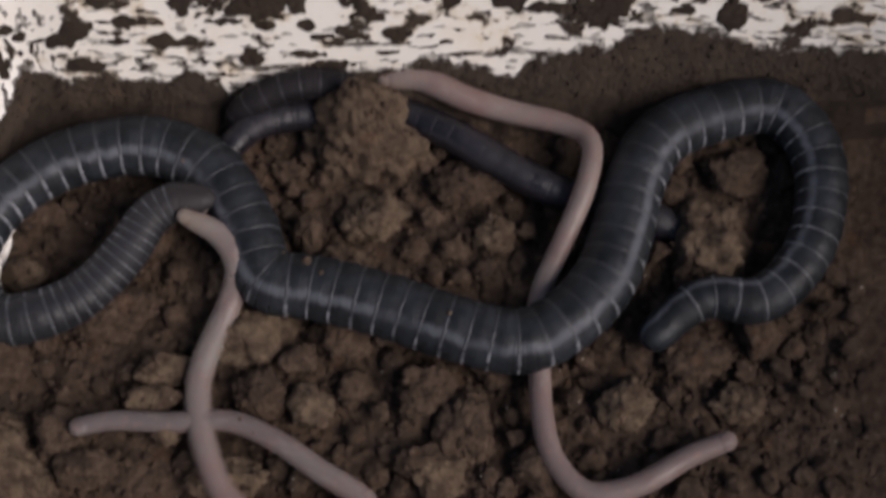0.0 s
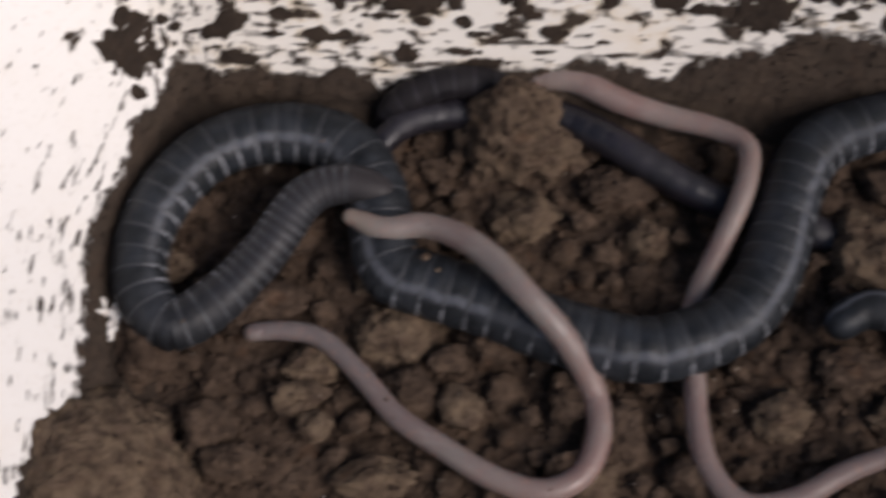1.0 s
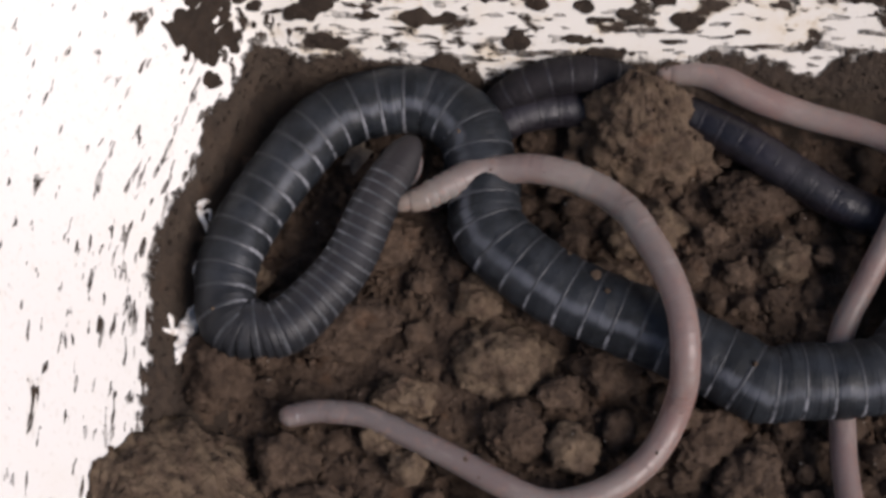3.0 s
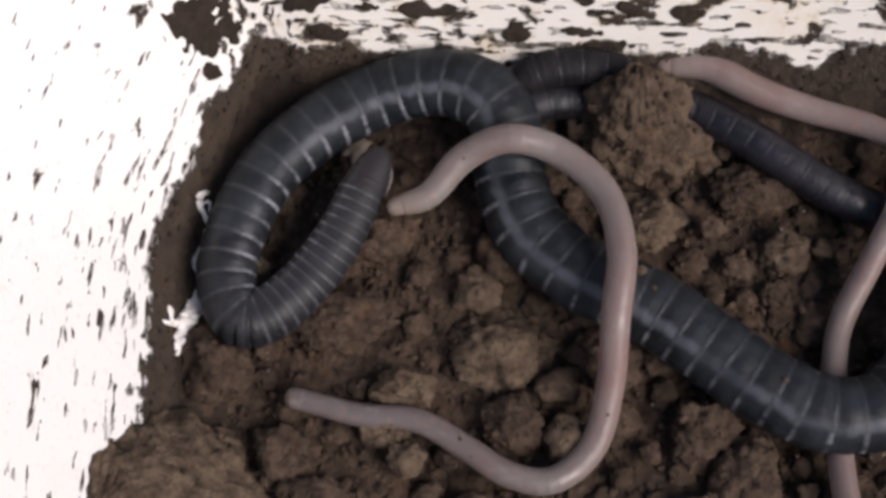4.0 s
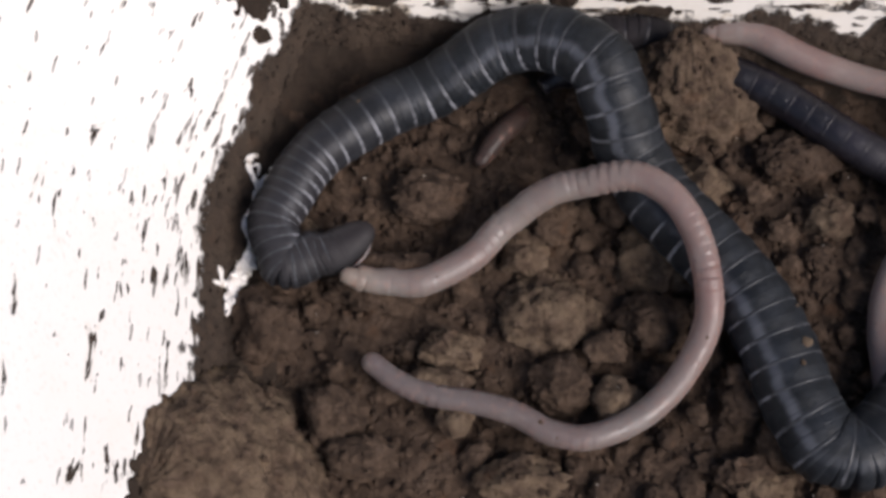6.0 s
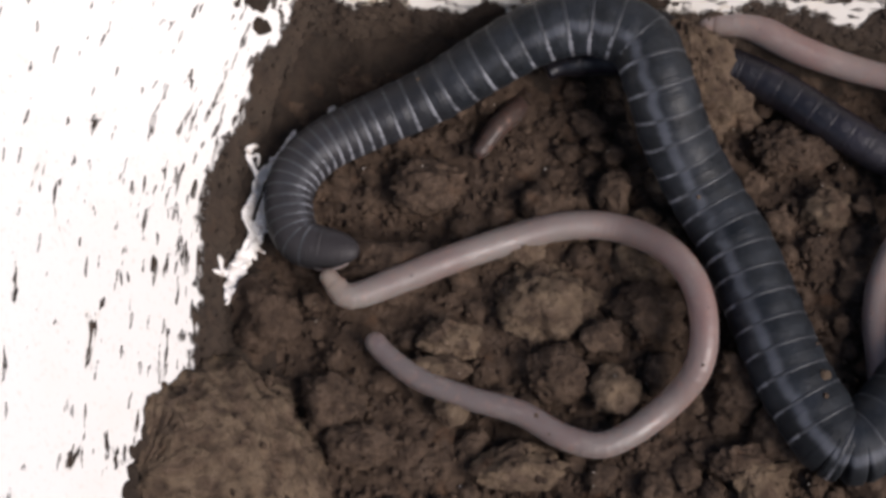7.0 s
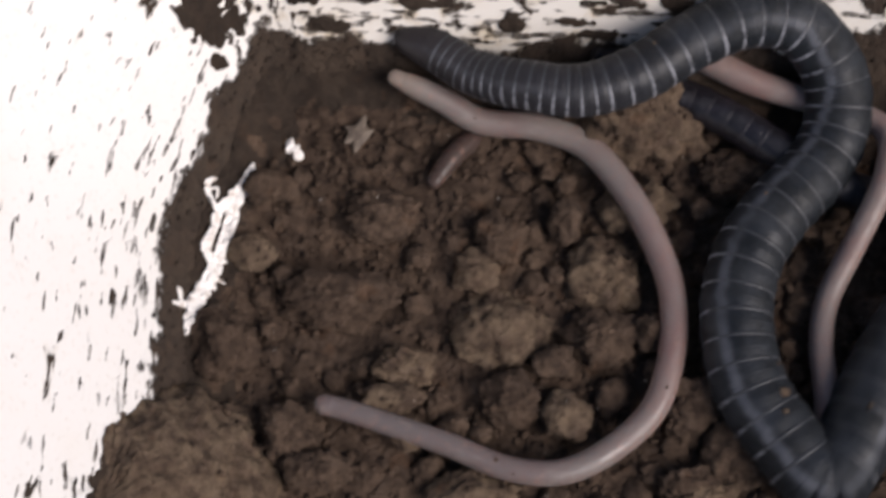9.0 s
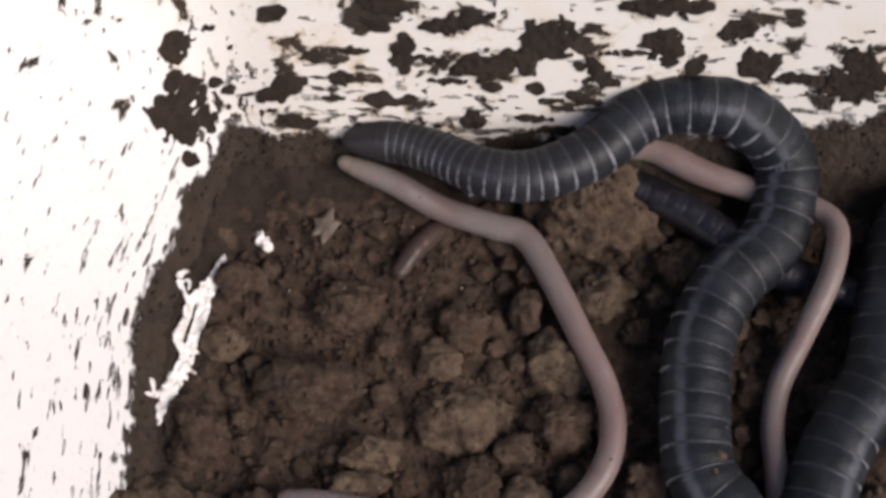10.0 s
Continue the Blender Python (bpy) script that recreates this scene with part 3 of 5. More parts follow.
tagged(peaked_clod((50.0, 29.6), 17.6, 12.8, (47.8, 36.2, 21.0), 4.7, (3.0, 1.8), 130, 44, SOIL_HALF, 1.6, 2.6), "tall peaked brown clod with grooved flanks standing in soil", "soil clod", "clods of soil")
placed.append((50, 31, 12.5))
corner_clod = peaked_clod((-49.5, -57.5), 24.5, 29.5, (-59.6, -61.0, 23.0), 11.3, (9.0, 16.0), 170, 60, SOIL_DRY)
against_wall(corner_clod)
tagged(corner_clod, "broad rough brown clod resting against the basin wall", "soil clod", "clods of soil")
placed.append((-47, -54, 20))

shapes = [lump("soil_clod", 1.0, 300 + k, 3, SOIL_CLOD, 0.26) for k in range(12)]
rng = random.Random(5)
made = 0
for _ in range(6000):
    if made >= 255:
        break
    x, y, size = rng.uniform(-56, 168), rng.uniform(-66, 44), 5.0 + 7.5 * rng.random() ** 1.8
    gap = inside_by(x, y)
    if gap < 10 + size * 0.4 or any((x - a) ** 2 + (y - b) ** 2 < (c + size * 0.42) ** 2 for a, b, c in placed):
        continue
    ob = new("soil_clod", shapes[rng.randrange(12)])
    high = size * rng.uniform(0.75, 1.0)
    ob.matrix_basis = Matrix.LocRotScale((x * MM, y * MM, (rng.uniform(-1.0, 2.6) - 0.45 * high) * MM), Euler((rng.uniform(-0.5, 0.5), rng.uniform(-0.5, 0.5), rng.uniform(0, 6.28))), (size * rng.uniform(0.9, 1.25), size, high))
    tagged(ob, "small brown soil clod among other clods", "soil clod", "clods of soil")
    placed.append((x, y, size * 0.5))
    made += 1

# ---- lumps and crumbs, past counting ----
soft = [lump("lump", 1.0, 700 + k, 2, SOIL_CRUMB, 0.26) for k in range(8)]
soft = [([v.co.copy() for v in me.vertices], [tuple(f.vertices) for f in me.polygons]) for me in soft]
verts, faces = [], []
for _ in range(1500):
    x, y, size = rng.uniform(-56, 168), rng.uniform(-66, 44), 2.4 + 3.2 * rng.random() ** 1.5
    gap = inside_by(x, y)
    if gap < 8 or any((x - a) ** 2 + (y - c) ** 2 < 20 for a, c in [(-27, 25.5), (-12.4, 28.3)] + FLAKE_LINE):
        continue
    e = Euler((rng.uniform(0, 6), rng.uniform(0, 6), rng.uniform(0, 6))).to_matrix()
    z = bed_height(x, y, gap) + rng.uniform(0.0, 2.6)
    k0 = len(verts)
    cos, fcs = soft[rng.randrange(8)]
    for c in cos:
        v = e @ (c * size)
        verts.append(((x + v.x) * MM, (y + v.y) * MM, (z + v.z) * MM))
    faces += [tuple(k0 + k for k in f) for f in fcs]
tagged(new("soil_lumps", mesh_of("soil_lumps", verts, faces, SOIL_CRUMB)), "loose small lumps of brown soil between the clods", "soil", kind="stuff")
bm = bmesh.new()
bmesh.ops.create_icosphere(bm, subdivisions=1, radius=0.5)
ball = [v.co.copy() for v in bm.verts]
ball_faces = [tuple(v.index for v in f.verts) for f in bm.faces]
bm.free()
verts, faces = [], []
spots = [(rng.uniform(-58, 165), rng.uniform(-66, 47), None) for _ in range(8000)]
for ob in [o for o in scene.objects if o.name.startswith("soil_clod") and 2 < o.scale.x < 100]:
    me, m = ob.data, ob.matrix_basis
    for _ in range(int(14 * (ob.scale.x / 8.0) ** 1.5) + 3):
        p = m @ me.vertices[rng.randrange(len(me.vertices))].co
        if p.z > m.translation.z:
            spots.append((p.x / MM, p.y / MM, p.z / MM))
for ob in [o for o in scene.objects if o.name.startswith("soil_clod") and len(o.data.vertices) > 3000 and o.scale.x < 2]:
    for v in rng.sample(list(ob.data.vertices), 330):
        if v.normal.z > 0.05:
            spots.append((v.co.x / MM, v.co.y / MM, v.co.z / MM))
for x, y, z in spots:
    gap = inside_by(x, y)
    if gap < 13 + 5 * rng.random() and z is None or any((x - a) ** 2 + (y - c) ** 2 < 9 for a, c in FLAKE_LINE):
        continue
    size = (0.55 + 2.3 * rng.random() ** 2.6) * (1.0 if z is None else 0.75)
    z = bed_height(x, y, gap) + size * 0.2 if z is None else z
    e = Euler((rng.uniform(0, 6), rng.uniform(0, 6), rng.uniform(0, 6))).to_matrix()
    k0 = len(verts)
    long = Vector((rng.uniform(0.7, 1.5), rng.uniform(0.6, 1.1), rng.uniform(0.5, 1.0)))
    for c in ball:
        v = e @ (c * long * size * rng.uniform(0.7, 1.25))
        verts.append(((x + v.x) * MM, (y + v.y) * MM, (z + v.z * 0.85) * MM))
    faces += [tuple(k0 + k for k in f) for f in ball_faces]
crumbs = new("soil_crumbs", mesh_of("soil_crumbs", verts, faces, SOIL_CRUMB, False))
tagged(crumbs, "fine brown soil crumbs scattered between the clods", "soil", kind="stuff")

# ---- white scraps ----
def surface(x, y):
    """Height of the soil or of the wall above it, in millimetres."""
    gap = inside_by(x, y)
    return max(bed_height(x, y, max(0.0, gap)), 13 - gap / LEAN)


def lie(x, y, high):
    """A place on the soil or the wall, or that far above it."""
    return x, y, surface(x, y) + high


def scrap(name, blobs, material, thick=0.7, seed=1, onto=lie, cell=0.34, ragged=1.0, grain=0.7):
    """One thin ragged scrap: the union of torn discs, cut from a fine sheet and laid onto a surface. blobs: x, y, size."""
    cells = set()
    for x, y, size in blobs:
        reach = int(size / cell) + 2
        cx, cy = round(x / cell), round(y / cell)
        for a in range(-reach, reach + 1):
            for c in range(-reach, reach + 1):
                px, py = (cx + a) * cell, (cy + c) * cell
                torn = 0.5 * size * (1 + ragged * (0.8 if size > 3 else 0.35) * noise.fractal(Vector((px * grain, py * grain, seed)), 0.8, 2.0, 3))
                if (px - x) ** 2 + (py - y) ** 2 < torn * torn:
                    cells.add((cx + a, cy + c))
    verts, faces, index = [], [], {}
    flat, links = {}, {}
    for i, j in cells:
        for di, dj, a, c in ((0, -1, (0, 0), (1, 0)), (1, 0, (1, 0), (1, 1)), (0, 1, (1, 1), (0, 1)), (-1, 0, (0, 1), (0, 0))):
            p, q = (i + a[0], j + a[1]), (i + c[0], j + c[1])
            flat[p], flat[q] = (p[0] - 0.5, p[1] - 0.5), (q[0] - 0.5, q[1] - 0.5)
            if (i + di, j + dj) not in cells:
                links.setdefault(p, []).append(q)
                links.setdefault(q, []).append(p)
    for _ in range(3):
        moved = {p: (0.4 * flat[p][0] + 0.6 * sum(flat[q][0] for q in near) / len(near), 0.4 * flat[p][1] + 0.6 * sum(flat[q][1] for q in near) / len(near)) for p, near in links.items()}
        flat.update(moved)

    def corner(i, j, top):
        if (i, j, top) not in index:
            k = random.Random(i * 7919 + j * 104729 + seed)
            x, y = flat[(i, j)][0] * cell, flat[(i, j)][1] * cell
            high = thick * (0.45 if (i, j) in links else 1.0) * (1 + 0.9 * noise.noise(Vector((x * 0.6, y * 0.6, seed)))) * k.uniform(0.9, 1.1)
            index[(i, j, top)] = len(verts)
            verts.append(Vector(onto(x, y, high if top else -0.6)) * MM)
        return index[(i, j, top)]

    for i, j in sorted(cells):
        faces.append((corner(i, j, 1), corner(i + 1, j, 1), corner(i + 1, j + 1, 1), corner(i, j + 1, 1)))
        for di, dj, a, c in ((0, -1, (0, 0), (1, 0)), (1, 0, (1, 0), (1, 1)), (0, 1, (1, 1), (0, 1)), (-1, 0, (0, 1), (0, 0))):
            if (i + di, j + dj) not in cells:
                faces.append((corner(i + a[0], j + a[1], 0), corner(i + c[0], j + c[1], 0), corner(i + c[0], j + c[1], 1), corner(i + a[0], j + a[1], 1)))
    return new(name, mesh_of(name, verts, faces, material, True))


def strip(points):
    """Discs along a smooth line through points of (x, y, width)."""
    return [(x, y, 1.2 * w) for x, y, w in spline(points, 0.45)]


fork = strip([(-48.5, -20.2, 0.6), (-47.8, -17.7, 1.8), (-47.3, -14.6, 2.7), (-45.8, -9.8, 2.6), (-43.7, -5.4, 2.4), (-42.5, -1.3, 2.1), (-41.4, 2.7, 2.1), (-40.2, 6.9, 2.5), (-39.9, 9.5, 2.2), (-39.2, 12.2, 2.6), (-37.4, 15.2, 2.6), (-36.4, 18.0, 2.1), (-35.8, 20.9, 0.6)])
fork += strip([(-44.2, -3.2, 1.0), (-45.1, -0.2, 1.7), (-44.1, 3.5, 1.4), (-43.3, 6.3, 1.4), (-42.6, 9.0, 1.6), (-40.9, 10.9, 1.8)])
fork += strip([(-43.1, 8.8, 1.1), (-44.4, 11.2, 1.0), (-45.3, 13.6, 1.0), (-43.5, 15.8, 0.6)]) + strip([(-45.0, 13.0, 0.5), (-43.0, 13.5, 0.5), (-43.2, 11.6, 0.4)])
fork += strip([(-37.2, 13.9, 1.2), (-35.1, 13.8, 1.6), (-33.9, 14.8, 0.8)]) + strip([(-35.9, 13.5, 1.0), (-35.3, 11.8, 0.9)])
fork += strip([(-47.8, -12.5, 1.4), (-49.3, -13.9, 0.9), (-50.6, -14.1, 0.8)]) + strip([(-49.5, -13.1, 0.6), (-49.9, -10.8, 0.8)])
fork += strip([(-44.0, -5.8, 0.9), (-42.6, -6.6, 0.8), (-41.5, -7.4, 0.6)]) + strip([(-42.5, -2.6, 0.8), (-41.0, -2.4, 0.4)])
tagged(scrap("flake", fork, FLAKE, 0.8, 3, cell=0.2, ragged=0.6, grain=0.75), "ragged forked white flake lying along the muddy wall foot", "flake")
chip = [(x, y, d) for x, y, d in ((-27.3, 25.4, 3.0), (-26.2, 24.2, 2.9), (-28.0, 26.9, 2.2), (-25.5, 23.7, 2.0))]
tagged(scrap("flake", chip, FLAKE, 1.2, 8), "small white flake lying on the dark soil", "flake")


def leaf_scrap(x, y, points):
    """A curled star of dry leaf: points of (angle, reach), thin, with a raised middle."""
    tips = []
    for k, (a, r) in enumerate(points):
        a2, r2 = points[(k + 1) % len(points)]
        mid = 0.5 * (a + (a2 if a2 > a else a2 + 360))
        tips += [(a - 9, r * 0.82), (a, r), (a + 9, r * 0.8), (mid, 0.66 * min(r, r2))]
    base = surface(x, y) + 1.3
    verts = []
    for lift in (0.0, -0.45):
        verts.append(Vector((x, y, base + 0.5 + lift)) * MM)
        for inner in (0.55, 1.0):
            for a, r in tips:
                verts.append(Vector((x + inner * r * math.cos(radians(a)), y + inner * r * math.sin(radians(a)), base + lift + (0.45 if inner < 1 else 0.25 * noise.noise(Vector((a, r, 3.1)))))) * MM)
    m, faces = len(tips), []
    for top, k0 in ((True, 0), (False, 2 * m + 1)):
        for i in range(m):
            j = (i + 1) % m
            quad = [(k0, k0 + 1 + i, k0 + 1 + j), (k0 + 1 + i, k0 + 1 + m + i, k0 + 1 + m + j, k0 + 1 + j)]
            faces += quad if top else [tuple(reversed(q)) for q in quad]
    for i in range(m):
        j = (i + 1) % m
        faces.append((1 + m + i, 3 * m + 2 + i, 3 * m + 2 + j, 1 + m + j))
    return new("leaf_scrap", mesh_of("leaf_scrap", verts, faces, LEAF, False))


tagged(leaf_scrap(-12.4, 28.3, [(12, 3.9), (70, 5.2), (145, 3.4), (218, 3.9), (264, 4.8)]), "small pale grey-brown star-shaped leaf scrap on soil", "leaf scrap")

# ---- mud stuck to the walls: along the plan, up the slope, width, height, tilt ----
CORNER_MUD = [(94, 28, 4, 5, 0), (90, 28.3, 3.5, 5, 0), (98, 26.6, 3, 3, 0), (86, 29.4, 5, 4, 0), (200.1, 41.6, 5.6, 7.2, -0.3), (198.1, 34.9, 4.7, 4.5, 0), (194.1, 29.2, 9.6, 13.4, 0), (198.1, 21.7, 4.6, 6.6, 0.2), (190.1, 19.3, 3.3, 5.1, 0.3), (202.1, 28.6, 2.8, 2.8, 0), (203.5, 26, 2.6, 2.6, 0), (203, 42.4, 2.8, 1.7, 0), (212.1, 45.6, 5.7, 4, 0.5), (214.1, 26.6, 11.1, 5.6, 0.5), (228.1, 29.7, 4.3, 4, 0), (230.1, 37.2, 7.6, 2, 0), (222.1, 35.5, 3.8, 2.9, 0), (226.1, 24.5, 4.6, 1.7, 0), (218.1, 17.6, 7.6, 3.2, 0)]
MIDDLE_MUD = [(238.1, 49.4, 9.9, 4.9, 0), (236.1, 43.6, 6.2, 2.9, -0.3), (242.1, 36.4, 5.3, 9.5, 0), (238.1, 24.5, 11.4, 4.3, 0), (254.1, 45, 15.5, 3.8, 0.2), (248.1, 35.2, 7.6, 2, -0.2), (262.1, 34.1, 17.7, 7.8, 0.15), (274.1, 40.4, 11.3, 8.3, 0.5), (252.1, 29.7, 8.2, 1.7, 0), (262.1, 28.3, 4.6, 2.3, 0), (272.1, 28, 4.1, 3.2, -0.4), (276.1, 24.8, 5.9, 1.4, 0), (272.1, 19.9, 8, 2, -0.1), (278.1, 16.7, 10.2, 2.3, 0), (258.1, 19.1, 5.5, 4, 0)]
FAR_MUD = [(286.1, 32, 10.2, 4.6, -0.5), (282.1, 25.7, 5.9, 2.9, -0.3), (300.2, 38.7, 8, 7.5, -0.4), (292.2, 37.5, 8.8, 1.7, 0), (300.2, 49.4, 18.5, 4.6, 0), (294.2, 25.1, 5.9, 4, 0), (308.2, 34.1, 3.8, 5.6, -0.5), (316.2, 43, 7.5, 5.2, 0.2), (322.2, 34.6, 7.1, 6.9, 0), (344.2, 32, 11.1, 12.3, 0), (366.2, 37, 27.6, 7.5, 0), (376.2, 28.6, 6.2, 6.6, 0), (364.2, 30, 5, 2.6, 0), (382.2, 37.5, 5.5, 7.8, 0), (330.2, 30.9, 9.8, 2.6, 0)]


def on_wall(u, v, high):
    """u along the plan, v up the slope, both in millimetres."""
    spot = [float(np.interp(u * MM, run, q)) for q in (loop[:, 0], loop[:, 1], outward[:, 0], outward[:, 1])]
    o = Vector((spot[2], spot[3], 0)).normalized()
    z = v * math.cos(radians(30))
    face = -o * math.cos(radians(30)) + Vector((0, 0, math.sin(radians(30))))
    return Vector((spot[0], spot[1], 0)) + o * (z - 13) * LEAN + Vector((0, 0, z)) + face * high


for i, (u, v, w, h, tilt) in enumerate(CORNER_MUD + MIDDLE_MUD + FAR_MUD):
    k = int(np.argmin(np.abs(run - u * MM)))
    r = random.Random(40 + i)
    ahead, behind = (k + 1) % len(loop), k - 1
    grown = loop + outward * (v * math.cos(radians(30)) - 13) * LEAN
    grow = max(0.5, np.linalg.norm(grown[ahead] - grown[behind]) / np.linalg.norm(loop[ahead] - loop[behind]))
    w, h = 1.18 * w, 1.1 * h
    small = min(w, h)
    blobs = [(u, v, 0.8 * small)]
    for _ in range(9 + int(7 * max(w, h) / small)):
        f, q = r.uniform(-1, 1), r.uniform(-1, 1)
        du, dv = (0.46 * w * f, 0.30 * h * q * math.sqrt(1 - f * f)) if w >= h else (0.30 * w * q * math.sqrt(1 - f * f), 0.46 * h * f)
        blobs.append((u + du * math.cos(tilt) - dv * math.sin(tilt), v + dv * math.cos(tilt) + du * math.sin(tilt), small * r.uniform(0.35, 0.8) * (1.1 - 0.55 * abs(f))))
    cell = 0.22 if small < 3 else 0.36 if w < 14 else 0.5
    ob = scrap("mud_splat", blobs, MUD, 0.5 if w < 14 else 1.0, 60 + i, lambda a, b, high: on_wall(u + (a - u) / grow, b, high), cell, 1.0, 0.45)
    tagged(ob, "dried dark brown mud stuck to the white basin wall", "mud", "mud on the basin wall")


verts, faces = [], []
for _ in range(1500):
    u = rng.uniform(0.06, 0.42) / MM
    v = float(np.interp(u * MM, [q[0] for q in MUD_LINE], [q[1] for q in MUD_LINE])) / MM - 0.8 - 16 * rng.random() ** 1.2
    size = 0.5 + 2.6 * rng.random() ** 2.6
    p = on_wall(u, v, 0.12 * size)
    e = Euler((rng.uniform(0, 6), rng.uniform(0, 6), rng.uniform(0, 6))).to_matrix()
    cos, fcs = soft[rng.randrange(8)] if size > 1.6 else (ball, ball_faces)
    k0 = len(verts)
    for c in cos:
        w = e @ (c * size)
        verts.append((p + Vector((w.x, w.y, w.z * 0.75))) * MM)
    faces += [tuple(k0 + k for k in f) for f in fcs]
tagged(new("mud_crumbs", mesh_of("mud_crumbs", verts, faces, MUD)), "crumbs of brown mud stuck along the basin wall", "mud", kind="stuff")

# ---- wet glints on the clods, put in as small pale glossy grains ----
n = Nodes("glint_grain")
n.set(Base_Color=n.mix(n.island(), (0.55, 0.50, 0.44), (0.30, 0.24, 0.18)), Roughness=0.25, Specular_IOR_Level=0.6)
verts, faces = [], []
hosts = [o for o in scene.objects if o.name.startswith("soil_clod")]
for _ in range(230):
    ob = hosts[rng.randrange(len(hosts))]
    p = ob.matrix_basis @ ob.data.vertices[rng.randrange(len(ob.data.vertices))].co
    if p.z < ob.matrix_basis.translation.z:
        continue
    size, k0 = rng.uniform(0.25, 0.75) * MM, len(verts)
    verts += [tuple(p + c * size * rng.uniform(0.7, 1.2)) for c in ball]
    faces += [tuple(k0 + k for k in f) for f in ball_faces]
tagged(new("sand_grains", mesh_of("sand_grains", verts, faces, n.mat)), "pale grains added as wet glints on the soil clods", "sand", kind="stuff")


# ---- the animals ----
def caecilian_radius(s):
    r = np.interp(s, [0, 6, 12, 30, 60, 110, 170, 290, 350, 410, 445], [3.2, 4.4, 4.9, 5.5, 6.3, 7.3, 7.9, 7.9, 7.1, 5.8, 4.2])
    return float(r)


def worm_radius(s):
    return float(np.interp(s, [0, 1.5, 5, 15, 40, 120, 165, 180, 186, 189, 190.7], [1.7, 2.3, 2.7, 3.05, 3.15, 2.9, 2.55, 2.4, 2.3, 2.25, 2.25]))


def head_part(name, profile, flat, drop, material, s):
    verts, faces = lathe([(x * MM, r * MM) for x, r in profile], 22, flat, drop * MM)
    rest = [((s - x / MM) * MM, y, z) for x, y, z in verts]
    return new(name, mesh_of(name, verts, faces, material, True, rest))


def caecilian():
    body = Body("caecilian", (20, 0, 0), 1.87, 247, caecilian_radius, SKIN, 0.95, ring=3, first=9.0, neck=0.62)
    tagged(body.root, "dark grey ringed caecilian gripping an earthworm on soil", "caecilian")
    body.add(head_part("head", [(-4.5, 3.6), (-3.5, 4.4), (-1, 4.5), (2, 4.15), (4.5, 3.5), (6.3, 2.6), (7.4, 1.6), (7.9, 0.6)], 0.72, 0.9, SKIN, 8.0), 8.0)
    body.add(head_part("lower_jaw", [(-4, 3.0), (-2.5, 3.9), (0, 3.9), (2.5, 3.3), (4.4, 2.4), (5.6, 1.3), (6.0, 0.4)], 0.42, -2.3, SKIN, 8.0), 8.0)
    body.add(head_part("mouth", [(-3, 2.8), (-1, 3.5), (1.5, 3.4), (4, 2.6), (5.6, 1.2)], 0.5, -0.9, FLESH, 8.0), 8.0)
    lip = spline([(-2.4, -4.2, -0.9), (0.4, -4.45, -1.1), (3.0, -3.9, -1.0), (5.2, -2.7, -0.9), (6.4, -1.2, -0.9)], 0.5)
    verts, faces = [], []
    for i, q in enumerate(lip):
        r = 0.42 * math.sin(math.pi * (i + 0.4) / (len(lip) - 0.2)) ** 0.5
        verts += [(q[0] * MM, (q[1] + r * math.cos(a)) * MM, (q[2] + r * math.sin(a)) * MM) for a in np.linspace(0, 2 * math.pi, 8, endpoint=False)]
    for i in range(len(lip) - 1):
        faces += [(i * 8 + k, i * 8 + (k + 1) % 8, i * 8 + 8 + (k + 1) % 8, i * 8 + 8 + k) for k in range(8)]
    body.add(new("lip", mesh_of("lip", verts, faces, LIP, True, [(0.008 - v[0], v[1], v[2]) for v in verts])), 8.0)
    last = body.parts[246][0]
    body.round_end("tail", last, caecilian_radius(last), 6.0, -1, SKIN, 0.95, 20)
    return body


def earthworm(name, base, count, radius, gap=2.05, skin=WORM):
    worm = Body(name, base, gap, count, radius, skin, 1.0, sides=16, first=0.8)
    last = worm.parts[-1][0]
    worm.round_end("head_end", 0.8, radius(0.8), 3.2, 1, skin)
    worm.round_end("tail_end", last, radius(last), 3.4, -1, skin)
    return worm


prey = earthworm("earthworm", (20, -10, 0), 92, worm_radius)
tagged(prey.root, "long pale pink earthworm held in the caecilian's mouth", "earthworm")
hunter = caecilian()
for s, turn, size in ((196, 120, 2.4), (199, 100, 1.3), (188, 140, 1.0), (150, 60, 0.9), (64, 110, 0.8), (232, 95, 1.4)):
    hunter.crumb(s, turn, size, caecilian_radius, SOIL_DRY)
for s, turn, size in ((150, 80, 1.1), (147, 120, 0.6), (108, 100, 0.8), (20, 70, 0.6), (172, 60, 0.5)):
    prey.crumb(s, turn, size, worm_radius, SOIL_BED)


def still_worm_radius(s):
    return float(np.interp(s, [0, 2, 6, 15, 60, 190, 204, 210, 214], [2.2, 2.9, 3.3, 3.4, 2.65, 2.75, 2.6, 2.45, 2.4]))


resting = earthworm("earthworm", (95, -5, 0), 104, still_worm_radius, skin=WORM_PALE)
resting.rest_at([(55.4, 43.7, 9.0), (64.0, 43.3, 9.0), (75.1, 37.6, 8.0), (86.3, 33.6, 7.0), (98.9, 29.0, 8.0), (105.0, 22.6, 10.0), (102.5, 10.8, 11.5), (96.4, -1.2, 7.0), (90.0, -13.0, 3.0),
                 (87.6, -23.0, 3.0), (87.4, -33.3, 4.0), (87.0, -44.3, 4.0), (88.7, -55.1, 4.0), (95.5, -63.4, 4.0), (107.4, -62.7, 4.0), (120.0, -56.8, 4.0), (130.2, -53.6, 5.0)], 214)
tagged(resting.root, "pale pink earthworm lying on soil under the caecilian", "earthworm")

